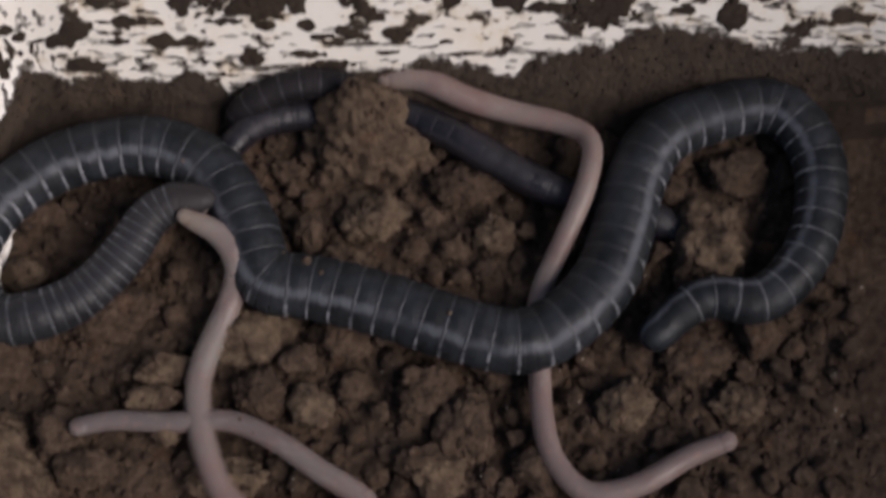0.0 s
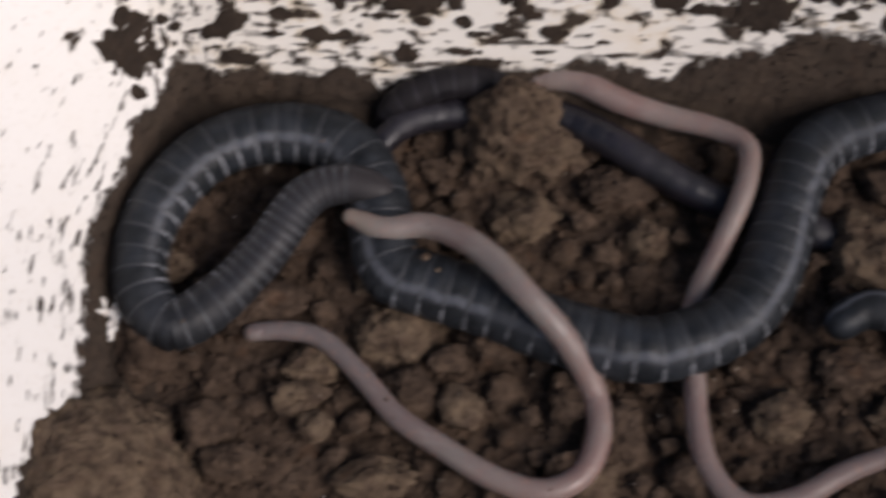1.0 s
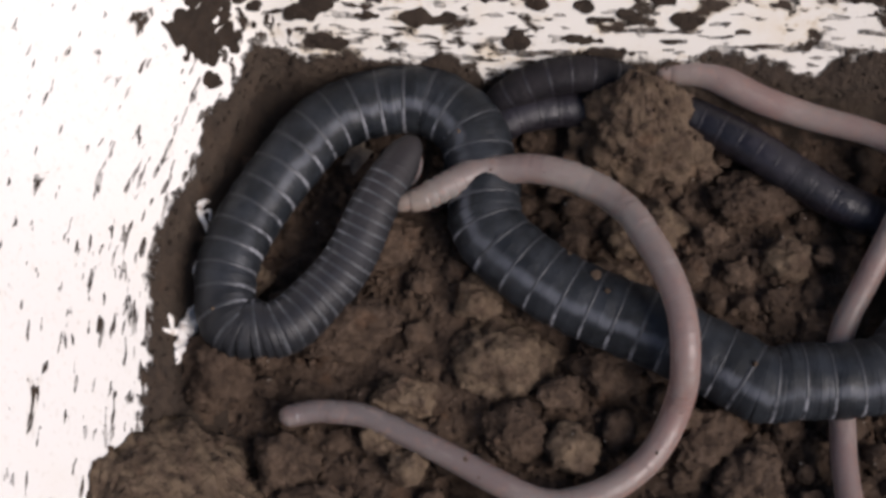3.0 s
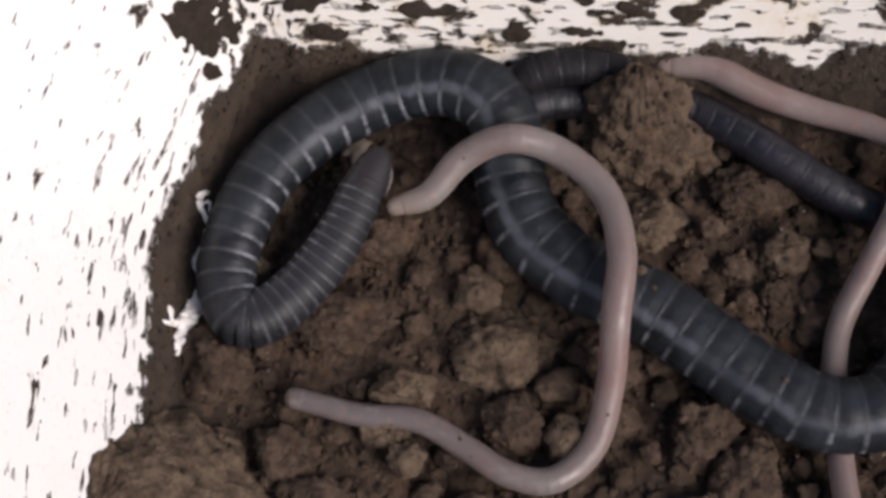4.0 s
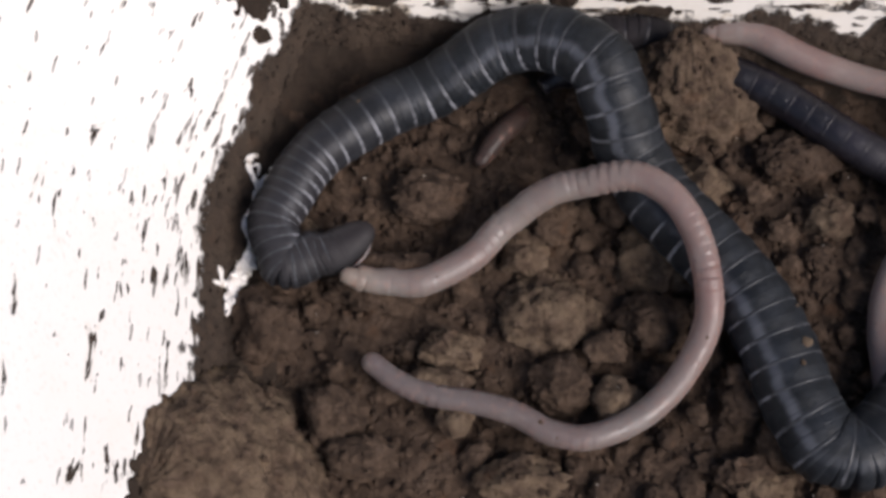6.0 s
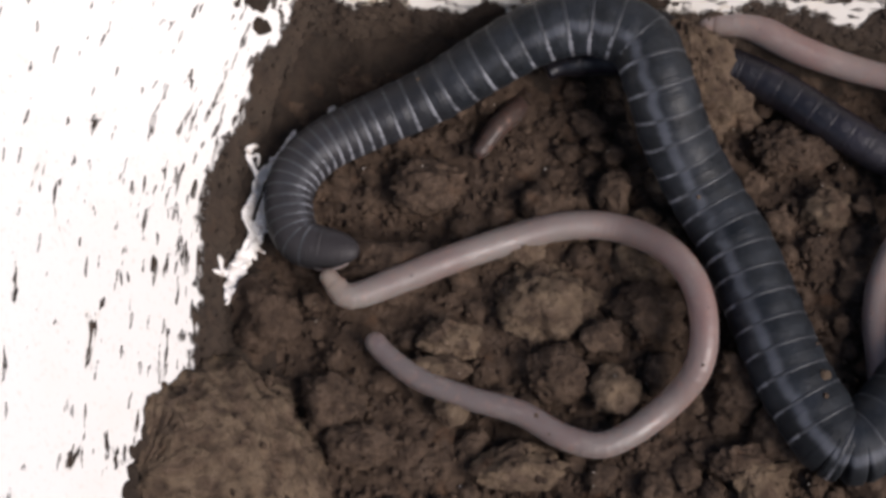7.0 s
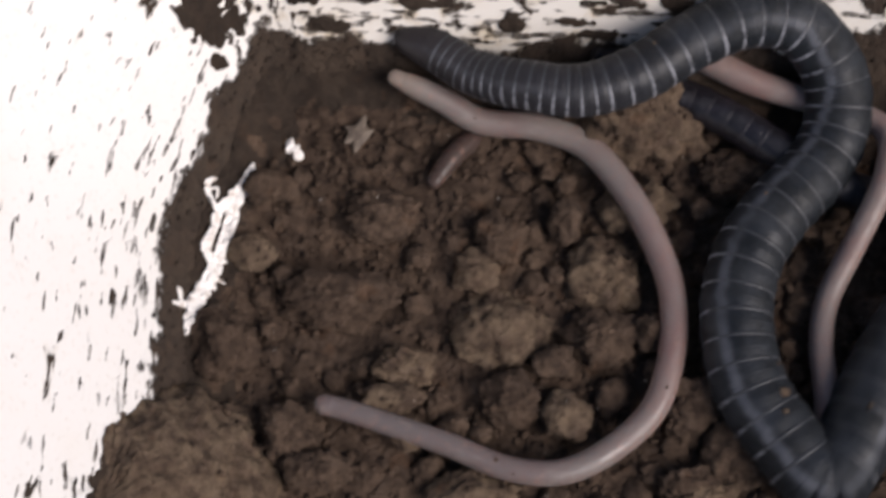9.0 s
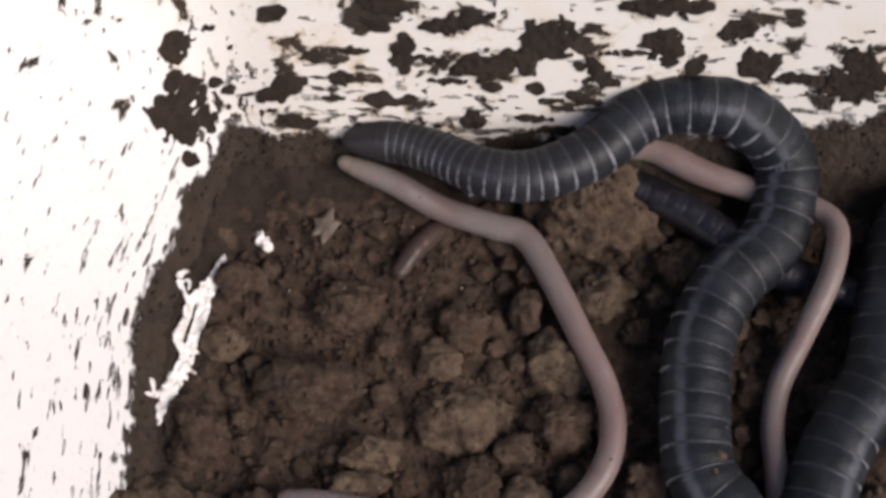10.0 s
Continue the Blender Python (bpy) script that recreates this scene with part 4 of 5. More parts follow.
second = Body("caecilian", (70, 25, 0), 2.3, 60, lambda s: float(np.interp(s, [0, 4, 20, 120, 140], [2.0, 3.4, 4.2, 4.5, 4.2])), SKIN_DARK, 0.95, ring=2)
SECOND_LINE = [(14.0, 24.3, 4.0), (16.3, 29.4, 5.0), (22.3, 34.0, 6.5), (32.3, 36.5, 6.0), (43.6, 36.6, 5.4), (57.7, 36.0, 4.6), (69.8, 30.0, 5.0), (81.9, 21.2, 4.8), (92.6, 14.3, 4.0),
                (103.6, 10.3, 2.0), (118.9, 5.6, 0.0), (132.5, -2.0, -3.0), (150, -12, -5), (165, -30, -6)]
tagged(second.root, "dark violet-grey caecilian half hidden behind a soil clod", "caecilian")

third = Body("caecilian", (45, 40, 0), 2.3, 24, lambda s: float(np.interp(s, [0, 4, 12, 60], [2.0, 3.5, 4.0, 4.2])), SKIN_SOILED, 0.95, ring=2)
THIRD_LINE = [(15.5, 35.0, 3.0), (21.0, 38.4, 9.0), (31.0, 41.0, 12.5), (41.8, 41.2, 12.0), (52.9, 39.0, 6.0), (64.2, 38.8, -1.0), (82, 37, -6), (104, 35, -8)]
tagged(third.root, "dark violet-grey caecilian body pressed along the basin wall", "caecilian")

stub = earthworm("earthworm", (12, 27, 0), 13, lambda s: float(np.interp(s, [0, 2, 6, 30], [1.8, 2.1, 2.5, 2.9])), skin=WORM_DULL)
stub.rest_at([(5.4, 16.4, 2.0), (9.4, 22.3, 1.6), (14.0, 27.8, -0.8), (17.4, 33.9, -4.5), (18.8, 39.1, -7)])
tagged(stub.root, "dull pink earthworm end sticking out of the soil", "earthworm")


# ---- what moves ----
def motions():
    body, worm = hunter, prey
    off = [(95.5, -22, 7), (105, -12.5, 7), (110.3, -1, 7), (115, 12, 7), (122, 23, 7), (134, 29, 7), (153, 31, 7), (162, 16, 7), (157, -6, 7), (143, -20, 7), (128, -19, 7), (114, -28, 5), (100, -37, 4), (87, -48, 4), (75, -61, 4)]
    later = [(99, -31, 7), (111, -13, 7), (116, 4, 7)] + off[4:]
    body.crawl(0.0, [(11.3,8.1,10.0), (5.5,12.1,12.0), (-2.8,9.3,11.0), (-9.8,0.3,9.0), (-19.5,-8.5,7.0), (-31.3,-13.4,7.0), (-41.9,-12.8,7.0), (-46.8,-0.8,10.4), (-41.3,14.5,7.8), (-29.5,24.7,7.0), (-15.8,29.2,7.0), (-1.9,29.2,7.0), (10.5,22.3,7.0), (18.5,8.2,7.0), (23.5,-6.9,7.0), (35.6,-10.5,7.0), (51.5,-15.8,7.0), (67.3,-22.5,7.0), (83.1,-27.1,7.0)] + off)
    body.crawl(0.5, [(11.1,12.4,11.0), (3.0,13.9,12.0), (-6.7,11.1,11.0), (-13.6,0.5,9.0), (-21.9,-8.5,7.0), (-33.7,-15.0,7.0), (-44.5,-13.0,7.0), (-47.9,-1.6,11.7), (-42.5,13.8,9.1), (-29.7,26.2,7.0), (-15.9,31.7,7.0), (-3.2,31.0,7.0), (9.4,24.2,7.0), (20.3,5.4,7.0), (25.4,-8.1,7.0), (39.0,-9.5,7.0), (55.1,-14.0,7.0), (69.5,-21.9,7.0), (85.4,-25.5,7.0)] + off)
    body.crawl(0.7, [(11.5,13.1,12.0), (3.4,14.5,13.0), (-6.4,10.6,11.0), (-13.4,0.7,9.0), (-21.6,-9.1,7.0), (-33.5,-15.7,7.0), (-44.3,-13.7,7.0), (-47.9,-2.3,11.5), (-42.6,13.2,8.9), (-29.6,25.6,7.0), (-15.8,32.0,7.0), (-3.0,30.6,7.0), (9.6,23.8,7.0), (19.2,6.6,7.0), (25.8,-8.4,7.0), (39.4,-9.8,7.0), (55.5,-14.1,7.0), (69.9,-21.9,7.0), (85.8,-25.5,7.0)] + off)
    body.crawl(1.0, [(18.4,11.8,12.0), (7.1,14.6,13.0), (-2.4,11.7,12.0), (-10.6,1.5,9.0), (-18.7,-7.5,7.0), (-28.6,-15.7,7.0), (-35.7,-16.9,7.0), (-41.7,-6.8,7.0), (-40.2,7.6,7.3), (-32.6,20.9,7.0), (-22.1,29.0,7.0), (-8.3,31.7,7.0), (5.5,28.2,7.0), (13.6,16.5,7.0), (17.3,-4.3,7.0), (26.5,-9.6,7.0), (40.9,-15.0,7.0), (57.7,-22.6,7.0), (77.1,-27.3,7.0)] + off)
    body.crawl(1.5, [(17.6,16.4,13.0), (10.4,18.1,13.0), (3.9,17.5,13.0), (-4.2,10.9,10.0), (-11.3,2.5,8.0), (-19.1,-7.8,7.0), (-27.7,-13.4,7.0), (-34.9,-14.1,7.0), (-40.3,-7.2,7.0), (-38.1,5.5,7.0), (-31.0,18.3,7.0), (-21.8,28.5,7.0), (-8.3,31.2,7.0), (3.7,27.9,7.0), (10.3,15.9,7.0), (11.3,1.4,7.0), (21.5,-7.3,7.0), (36.9,-12.6,7.0), (55.7,-20.6,7.0), (74.3,-27.8,7.0)] + off)
    body.crawl(2.0, [(12.9,25.1,13.0), (5.3,23.4,13.0), (-2.7,17.4,12.0), (-8.9,7.7,9.0), (-14.8,-1.6,7.0), (-23.4,-11.1,7.0), (-32.0,-14.1,7.0), (-37.8,-7.2,7.0), (-36.5,4.9,7.0), (-31.5,16.7,7.0), (-21.5,29.3,7.0), (-8.5,32.7,7.0), (4.5,30.3,7.0), (10.9,18.8,7.0), (13.3,6.2,7.0), (21.9,-3.5,7.0), (36.7,-10.5,7.0), (51.3,-17.3,7.0), (69.2,-25.4,7.0), (84.0,-28.2,7.0)] + off)
    body.crawl(2.5, [(8.6,28.8,13.0), (3.2,25.7,13.0), (-4.6,18.0,12.0), (-10.8,8.5,9.0), (-16.4,-0.4,7.0), (-24.6,-9.4,7.0), (-33.2,-12.4,7.0), (-38.7,-5.9,7.0), (-37.5,6.7,7.0), (-31.7,19.3,7.0), (-22.1,30.1,7.0), (-8.4,35.4,7.0), (5.4,34.5,7.0), (11.6,24.1,7.0), (13.8,10.6,7.0), (22.1,-0.7,7.0), (35.1,-7.9,7.0), (50.4,-13.2,7.0), (64.3,-19.7,7.0), (78.3,-24.8,7.0)] + off)
    body.crawl(2.7, [(5.1,27.2,13.0), (0.9,22.7,13.0), (-6.2,13.7,12.0), (-11.2,5.3,9.0), (-16.9,-2.5,7.0), (-24.9,-10.9,7.0), (-32.8,-13.9,7.0), (-38.4,-8.3,7.0), (-38.0,3.0,7.0), (-32.1,15.9,7.0), (-23.1,29.0,7.0), (-10.9,36.4,7.0), (2.6,36.9,7.0), (11.1,30.0,7.0), (13.4,18.0,7.0), (15.6,7.6,7.0), (23.7,-1.4,7.0), (36.4,-9.0,7.0), (51.3,-15.3,7.0), (64.8,-21.5,7.0), (73.9,-25.2,7.0)] + off)
    body.crawl(3.8, [(-3.9,24.8,12.0), (-8.0,17.5,11.0), (-14.4,3.1,9.0), (-21.4,-7.3,7.0), (-29.7,-14.6,7.0), (-36.1,-13.4,7.0), (-39.1,-4.7,7.0), (-36.8,6.5,7.0), (-30.7,19.4,7.0), (-19.9,30.5,7.0), (-7.8,37.2,7.0), (4.4,39.0,10.0), (15.3,35.2,12.0), (20.1,26.9,10.0), (20.4,16.0,8.0), (24.5,5.5,7.0), (31.6,-1.5,7.0), (38.5,-6.0,7.0), (49.6,-12.0,7.0), (61.0,-20.2,7.0), (72.5,-28.8,7.0), (86,-34,7)] + later)
    body.crawl(4.0, [(-5.0,22.5,12.0), (-9.1,15.8,11.0), (-15.0,3.9,9.0), (-22.0,-5.4,7.0), (-30.3,-12.7,7.0), (-35.7,-12.7,7.0), (-38.6,-4.0,7.0), (-36.4,7.3,7.0), (-30.3,20.1,7.0), (-19.3,30.6,7.0), (-7.2,37.3,7.0), (5.2,39.2,10.0), (16.1,34.8,12.0), (20.8,26.5,10.0), (21.2,16.9,8.0), (25.2,6.0,7.0), (32.2,-1.2,7.0), (38.8,-5.6,7.0), (49.6,-11.0,7.0), (60.7,-19.2,7.0), (71.7,-27.6,7.0), (85,-34,7)] + later)
    body.crawl(4.5, [(-10.0,10.0,11.0), (-14.7,2.8,10.0), (-21.7,-6.5,8.0), (-28.3,-11.2,7.0), (-34.6,-13.0,7.0), (-39.5,-4.9,7.0), (-37.0,5.2,7.0), (-29.9,15.6,7.0), (-18.8,26.1,7.0), (-6.7,34.2,7.0), (5.6,37.2,12.0), (16.4,35.7,15.0), (21.8,28.7,13.0), (21.6,18.6,9.0), (23.2,10.5,7.5), (26.4,3.8,7.0), (31.0,-0.8,7.0), (36.5,-4.6,7.0), (48.8,-11.2,7.0), (56.6,-18.5,7.0), (67.0,-27.6,7.0), (82,-38,7)] + later)
    body.crawl(5.0, [(-13.1,3.1,10.0), (-18.9,-5.3,9.0), (-27.1,-9.6,7.0), (-34.3,-13.3,7.0), (-39.6,-7.1,7.0), (-38.8,3.0,7.0), (-32.2,13.3,7.0), (-21.9,23.8,7.0), (-9.9,31.9,7.0), (3.5,35.6,12.0), (15.4,36.2,16.0), (23.7,31.6,16.0), (25.1,23.4,11.0), (26.0,16.5,8.0), (28.4,12.0,7.0), (32.2,7.3,7.0), (36.8,2.6,7.0), (44.0,-4.5,7.0), (51.4,-10.7,7.0), (58.4,-16.2,7.0), (65.9,-25.3,7.0), (73,-36,7), (83,-44,7)] + later)
    body.crawl(5.5, [(-12.9,2.5,9.0), (-19.9,-2.2,8.0), (-28.8,-8.1,7.0), (-35.1,-11.9,7.0), (-39.6,-4.4,7.0), (-36.6,5.8,7.0), (-29.3,16.2,7.0), (-18.1,25.5,7.0), (-5.9,32.2,7.0), (7.5,35.2,12.0), (18.2,35.9,16.0), (26.4,30.0,17.0), (29.6,20.6,12.0), (31.4,15.0,8.5), (34.2,9.8,7.0), (38.0,3.9,7.0), (42.6,-1.0,7.0), (49.2,-7.0,7.0), (56.4,-13.1,7.0), (61.9,-19.4,7.0), (66.0,-26.5,7.0), (71,-38,7), (81,-48,7)] + later)
    body.crawl(5.7, [(-14.3,-0.6,9.0), (-20.2,-2.8,8.0), (-28.1,-8.1,7.0), (-34.5,-11.8,7.0), (-39.2,-6.8,7.0), (-37.7,2.0,7.0), (-31.4,13.7,7.0), (-20.7,22.9,7.0), (-8.6,29.6,7.0), (4.9,35.8,11.0), (18.0,36.6,16.0), (27.3,31.0,18.0), (31.2,22.4,14.0), (32.8,16.5,9.5), (35.6,11.0,7.0), (39.4,4.6,7.0), (44.2,-0.8,7.0), (50.6,-7.2,7.0), (57.2,-13.8,7.0), (62.0,-20.4,7.0), (65.8,-28.0,7.0), (70,-40,7), (80,-50,7)] + later)
    body.crawl(6.8, [(-20.7,-7.1,8.0), (-27.5,-9.0,8.0), (-34.1,-8.0,7.0), (-37.7,-0.4,7.0), (-34.6,10.0,7.0), (-26.1,18.0,7.0), (-14.0,24.1,7.0), (-1.7,31.9,9.0), (8.1,36.8,13.0), (18.8,39.6,18.0), (28.3,38.5,20.0), (36.6,31.6,20.0), (40.4,22.4,17.0), (45.6,13.9,12.0), (51.1,5.2,8.0), (57.6,-6.4,7.0), (61.8,-17.8,7.0), (65.2,-27.6,7.0), (70,-40,7), (80,-51,7)] + later)
    body.crawl(7.0, [(-20.1,-9.1,8.0), (-27.2,-9.1,8.0), (-33.8,-6.2,7.0), (-35.9,4.1,7.0), (-30.6,13.3,7.0), (-19.5,20.0,7.0), (-6.0,25.8,9.0), (6.2,31.5,14.0), (17.0,36.2,18.0), (27.7,37.8,20.0), (38.4,33.8,20.0), (42.6,24.0,18.5), (46.6,13.8,13.0), (52.8,3.2,8.0), (58.6,-7.6,7.0), (62.6,-19.2,7.0), (65.8,-29.0,7.0), (70.5,-40.5,7.0), (80,-51,7)] + later)
    body.crawl(7.5, [(-23.1,-8.6,8.0), (-27.7,-5.4,8.0), (-33.4,-2.5,7.0), (-34.7,7.9,7.0), (-30.2,17.2,7.0), (-20.2,24.0,7.0), (-6.6,25.8,9.0), (6.8,30.2,14.0), (17.7,36.3,18.0), (29.8,40.7,20.0), (40.4,38.2,21.0), (46.0,28.1,21.0), (48.3,18.3,14.0), (52.8,7.0,9.0), (57.2,-3.4,7.0), (61.5,-13.2,7.0), (65.2,-24.4,7.0), (68.4,-36.0,7.0), (72,-44,7), (80,-52,7)] + later)
    body.crawl(8.0, [(-21.0,-7.4,8.0), (-24.7,-0.4,8.0), (-30.1,6.4,7.0), (-29.4,14.3,7.0), (-20.4,21.0,7.0), (-8.2,23.7,7.0), (4.1,26.9,9.0), (15.0,32.6,14.0), (24.5,38.1,19.0), (36.5,42.5,21.0), (48.3,38.5,21.0), (54.4,31.0,18.0), (56.0,21.5,10.0), (57.6,10.5,7.0), (60.8,-2.4,7.0), (64.1,-16.2,7.0), (66.5,-27.0,7.0), (70,-40,7), (79,-53,7)] + later)
    body.crawl(8.5, [(-13.0,10.0,9.0), (-15.0,17.1,8.0), (-14.0,28.5,7.0), (-5.3,36.8,7.0), (6.0,34.3,9.0), (17.0,28.9,13.0), (29.0,32.5,18.0), (41.1,39.0,21.0), (53.3,40.3,21.0), (64.0,35.0,18.0), (69.3,26.8,12.5), (68.4,13.4,8.0), (67.0,0.1,7.0), (68.0,-12.7,7.0), (69.0,-25.2,7.0), (70.6,-36.0,7.0), (75,-46,7), (83,-55,7)] + later)
    body.crawl(8.8, [(-4.9,31.8,10.0), (-5.5,39.7,11.0), (2.1,43.1,13.8), (12.0,38.6,13.0), (21.7,31.7,17.0), (32.5,30.8,20.0), (44.9,38.4,21.0), (57.3,42.8,22.0), (68.8,41.2,19.5), (79.0,32.0,12.5), (79.5,19.0,8.0), (73.0,3.0,7.0), (69.2,-13.0,7.0), (68.9,-30.0,7.0), (72.5,-43.0,7.0), (83,-53,7)] + later)
    body.crawl(9.0, [(-4.0,43.3,13.5), (4.2,43.1,13.8), (14.1,36.1,15.0), (25.0,31.2,19.0), (37.1,29.2,20.0), (49.4,32.7,21.0), (60.7,39.6,22.0), (73.0,45.0,22.5), (85.5,44.6,20.0), (94.0,35.5,13.0), (94.0,24.5,8.0), (88.4,14.9,7.0), (79.3,5.3,7.0), (73.1,-3.6,7.0), (69.9,-13.0,7.0), (69.1,-21.7,7.0), (70.7,-33.0,7.0), (76.4,-43.5,7.0), (86,-53,7)] + later)
    body.crawl(9.2, [(-8.6,43.8,14.0), (-0.2,44.0,14.8), (9.9,40.7,14.0), (21.2,34.4,18.0), (32.3,32.6,20.0), (44.8,33.8,20.0), (55.0,41.5,21.0), (66.4,47.4,22.8), (77.9,45.6,20.5), (90.5,37.4,12.5), (89.0,22.0,8.0), (78.0,8.0,7.0), (71.6,-6.0,7.0), (68.6,-17.0,7.0), (67.8,-29.0,7.0), (69.2,-41.0,7.0), (76,-51,7), (86,-58,7)] + later)
    body.crawl(9.5, [(-8.1,43.5,13.5), (2.3,44.4,15.6), (12.5,41.3,16.0), (23.7,34.3,20.0), (36.3,33.4,20.0), (47.8,38.1,20.0), (59.5,46.5,21.2), (71.9,47.9,23.6), (85.0,45.2,20.1), (92.8,37.7,9.2), (87.9,21.8,7.0), (76.6,8.3,7.0), (72.8,-9.0,7.0), (70.4,-24.3,7.0), (70.7,-36.8,7.0), (76.9,-49.0,7.0), (85,-62,7)] + later)
    body.crawl(10.0, [(-7.8,43.4,13.4), (3.3,43.5,14.3), (13.7,39.7,16.0), (25.0,32.7,20.0), (36.4,31.9,20.0), (49.4,37.3,20.0), (61.3,46.4,21.2), (72.7,47.5,23.1), (84.5,45.6,20.7), (94.9,38.3,10.2), (91.3,21.2,7.0), (80.0,10.3,7.0), (72.6,-3.1,7.0), (70.1,-18.7,7.0), (70.2,-33.9,7.0), (76.7,-43.9,7.0), (85,-62,7)] + later)
    worm.crawl(0.0, [(5.7,6.8,14.0), (12.8,2.8,12.0), (17.1,-4.7,10.0), (14.3,-12.4,4.0), (8.7,-24.9,4.0), (6.6,-34.5,4.0), (8.3,-48.2,4.0), (13.9,-60.4,4.0), (27.8,-69.2,4.0), (44.8,-63.8,4.0), (33.6,-53.8,4.0), (23.4,-45.8,4.0), (13.1,-41.0,4.0), (-0.1,-40.6,4.0), (-13.1,-39.3,4.0), (-23.5,-40.7,4.0)], 191)
    worm.crawl(0.5, [(3.9,9.3,14.0), (11.4,8.9,14.0), (19.3,6.4,12.0), (25.5,-7.9,18.0), (36.3,-21.0,18.0), (48.9,-30.6,16.0), (56.3,-41.2,4.0), (56.8,-54.7,4.0), (49.9,-62.2,4.0), (39.7,-56.4,4.0), (26.9,-47.0,4.0), (16.6,-38.3,4.0), (6.0,-30.2,4.0), (-6.0,-21.8,4.0), (-15.5,-19.2,4.0), (-22.2,-19.6,4.0)], 191)
    worm.crawl(0.7, [(3.5,9.6,14.0), (11.7,8.5,14.0), (18.4,7.5,14.0), (26.6,-4.0,18.0), (33.1,-13.5,20.0), (42.0,-18.1,18.0), (52.4,-22.1,10.0), (60.1,-30.3,4.0), (62.8,-41.5,4.0), (60.7,-53.6,4.0), (54.4,-61.2,4.0), (44.1,-58.1,4.0), (32.7,-50.2,4.0), (21.0,-40.9,4.0), (10.5,-28.0,4.0), (1.1,-19.8,4.0), (-8.4,-18.0,4.0), (-19.9,-18.8,4.0)], 191)
    worm.crawl(1.0, [(9.0,5.3,14.0), (16.3,2.2,14.0), (26.9,2.6,14.0), (38.3,-5.2,18.0), (48.0,-17.4,20.0), (56.9,-26.4,14.0), (63.7,-35.6,4.0), (64.2,-46.4,4.0), (59.7,-55.5,4.0), (50.5,-59.1,4.0), (39.2,-55.5,4.0), (27.9,-47.9,4.0), (17.8,-40.3,4.0), (10.1,-30.5,4.0), (1.0,-21.2,4.0), (-8.3,-18.8,4.0), (-17.5,-19.2,4.0)], 191)
    worm.crawl(1.5, [(6.4,9.0,14.0), (10.9,5.4,14.0), (21.9,6.7,12.0), (34.9,6.4,12.0), (44.7,-1.8,14.0), (51.9,-20.1,20.0), (58.5,-33.9,18.0), (61.9,-41.7,6.0), (57.6,-52.7,4.0), (47.3,-58.2,4.0), (36.2,-57.3,4.0), (24.0,-51.9,4.0), (13.0,-43.3,4.0), (4.4,-30.5,4.0), (-3.2,-21.5,4.0), (-11.0,-19.3,4.0), (-18.0,-19.8,4.0)], 191)
    worm.crawl(2.0, [(4.0,14.3,14.0), (14.7,15.3,13.0), (27.3,14.8,12.0), (39.7,10.0,13.0), (51.2,-2.3,16.0), (58.2,-18.2,20.0), (59.8,-29.4,16.0), (58.2,-39.6,4.0), (49.8,-48.2,4.0), (38.8,-51.7,4.0), (25.6,-49.0,4.0), (12.5,-42.6,4.0), (1.6,-34.9,4.0), (-8.3,-30.3,4.0), (-18.1,-30.1,4.0), (-26.0,-35.1,4.0)], 191)
    worm.crawl(2.5, [(1.2,17.0,14.0), (10.3,18.0,13.0), (23.8,20.9,12.0), (35.7,17.0,13.0), (46.9,3.8,16.0), (52.6,-10.4,20.0), (54.4,-21.9,18.0), (54.3,-31.4,10.0), (49.1,-41.7,4.0), (40.6,-48.1,4.0), (30.2,-49.8,4.0), (19.8,-46.1,4.0), (9.5,-39.4,4.0), (-1.0,-35.0,4.0), (-10.5,-31.3,4.0), (-19.9,-29.9,4.0), (-26.4,-32.9,4.0)], 191)
    worm.crawl(2.7, [(0.3,14.3,13.0), (7.4,16.8,13.0), (18.1,20.3,12.0), (30.0,19.1,13.0), (41.4,12.1,14.0), (48.5,0.4,18.0), (53.2,-12.5,20.0), (54.4,-23.6,18.0), (53.6,-32.4,8.0), (47.8,-41.8,4.0), (38.4,-48.1,4.0), (27.1,-49.7,4.0), (17.0,-45.6,4.0), (6.8,-39.7,4.0), (-1.2,-35.5,4.0), (-10.4,-31.3,4.0), (-19.6,-30.6,4.0), (-27.1,-32.9,4.0)], 191)
    worm.crawl(3.8, [(-3.8,10.7,12.0), (4.4,10.9,13.0), (12.7,15.7,15.0), (23.1,17.1,19.0), (34.6,14.3,18.0), (43.6,6.7,18.0), (47.9,-5.0,20.0), (48.7,-17.3,18.0), (47.4,-29.0,10.0), (43.0,-40.3,4.0), (34.8,-47.2,4.0), (25.7,-47.7,4.0), (16.7,-43.1,4.0), (7.7,-37.8,4.0), (-2.6,-34.2,4.0), (-14.1,-31.2,4.0), (-21.1,-29.4,4.0), (-26.3,-28.8,4.0)], 191)
    worm.crawl(4.0, [(-2.5,9.7,12.0), (4.0,11.8,13.0), (11.1,18.8,16.0), (20.4,21.4,20.0), (30.9,19.1,18.0), (39.9,10.3,18.0), (42.7,-2.8,20.0), (41.2,-16.4,18.0), (40.4,-28.2,10.0), (37.1,-39.6,4.0), (28.9,-46.5,4.0), (19.8,-45.3,4.0), (10.7,-39.5,4.0), (1.5,-34.2,4.0), (-10.0,-33.0,4.0), (-19.3,-30.6,4.0), (-25.7,-28.8,4.0)], 191)
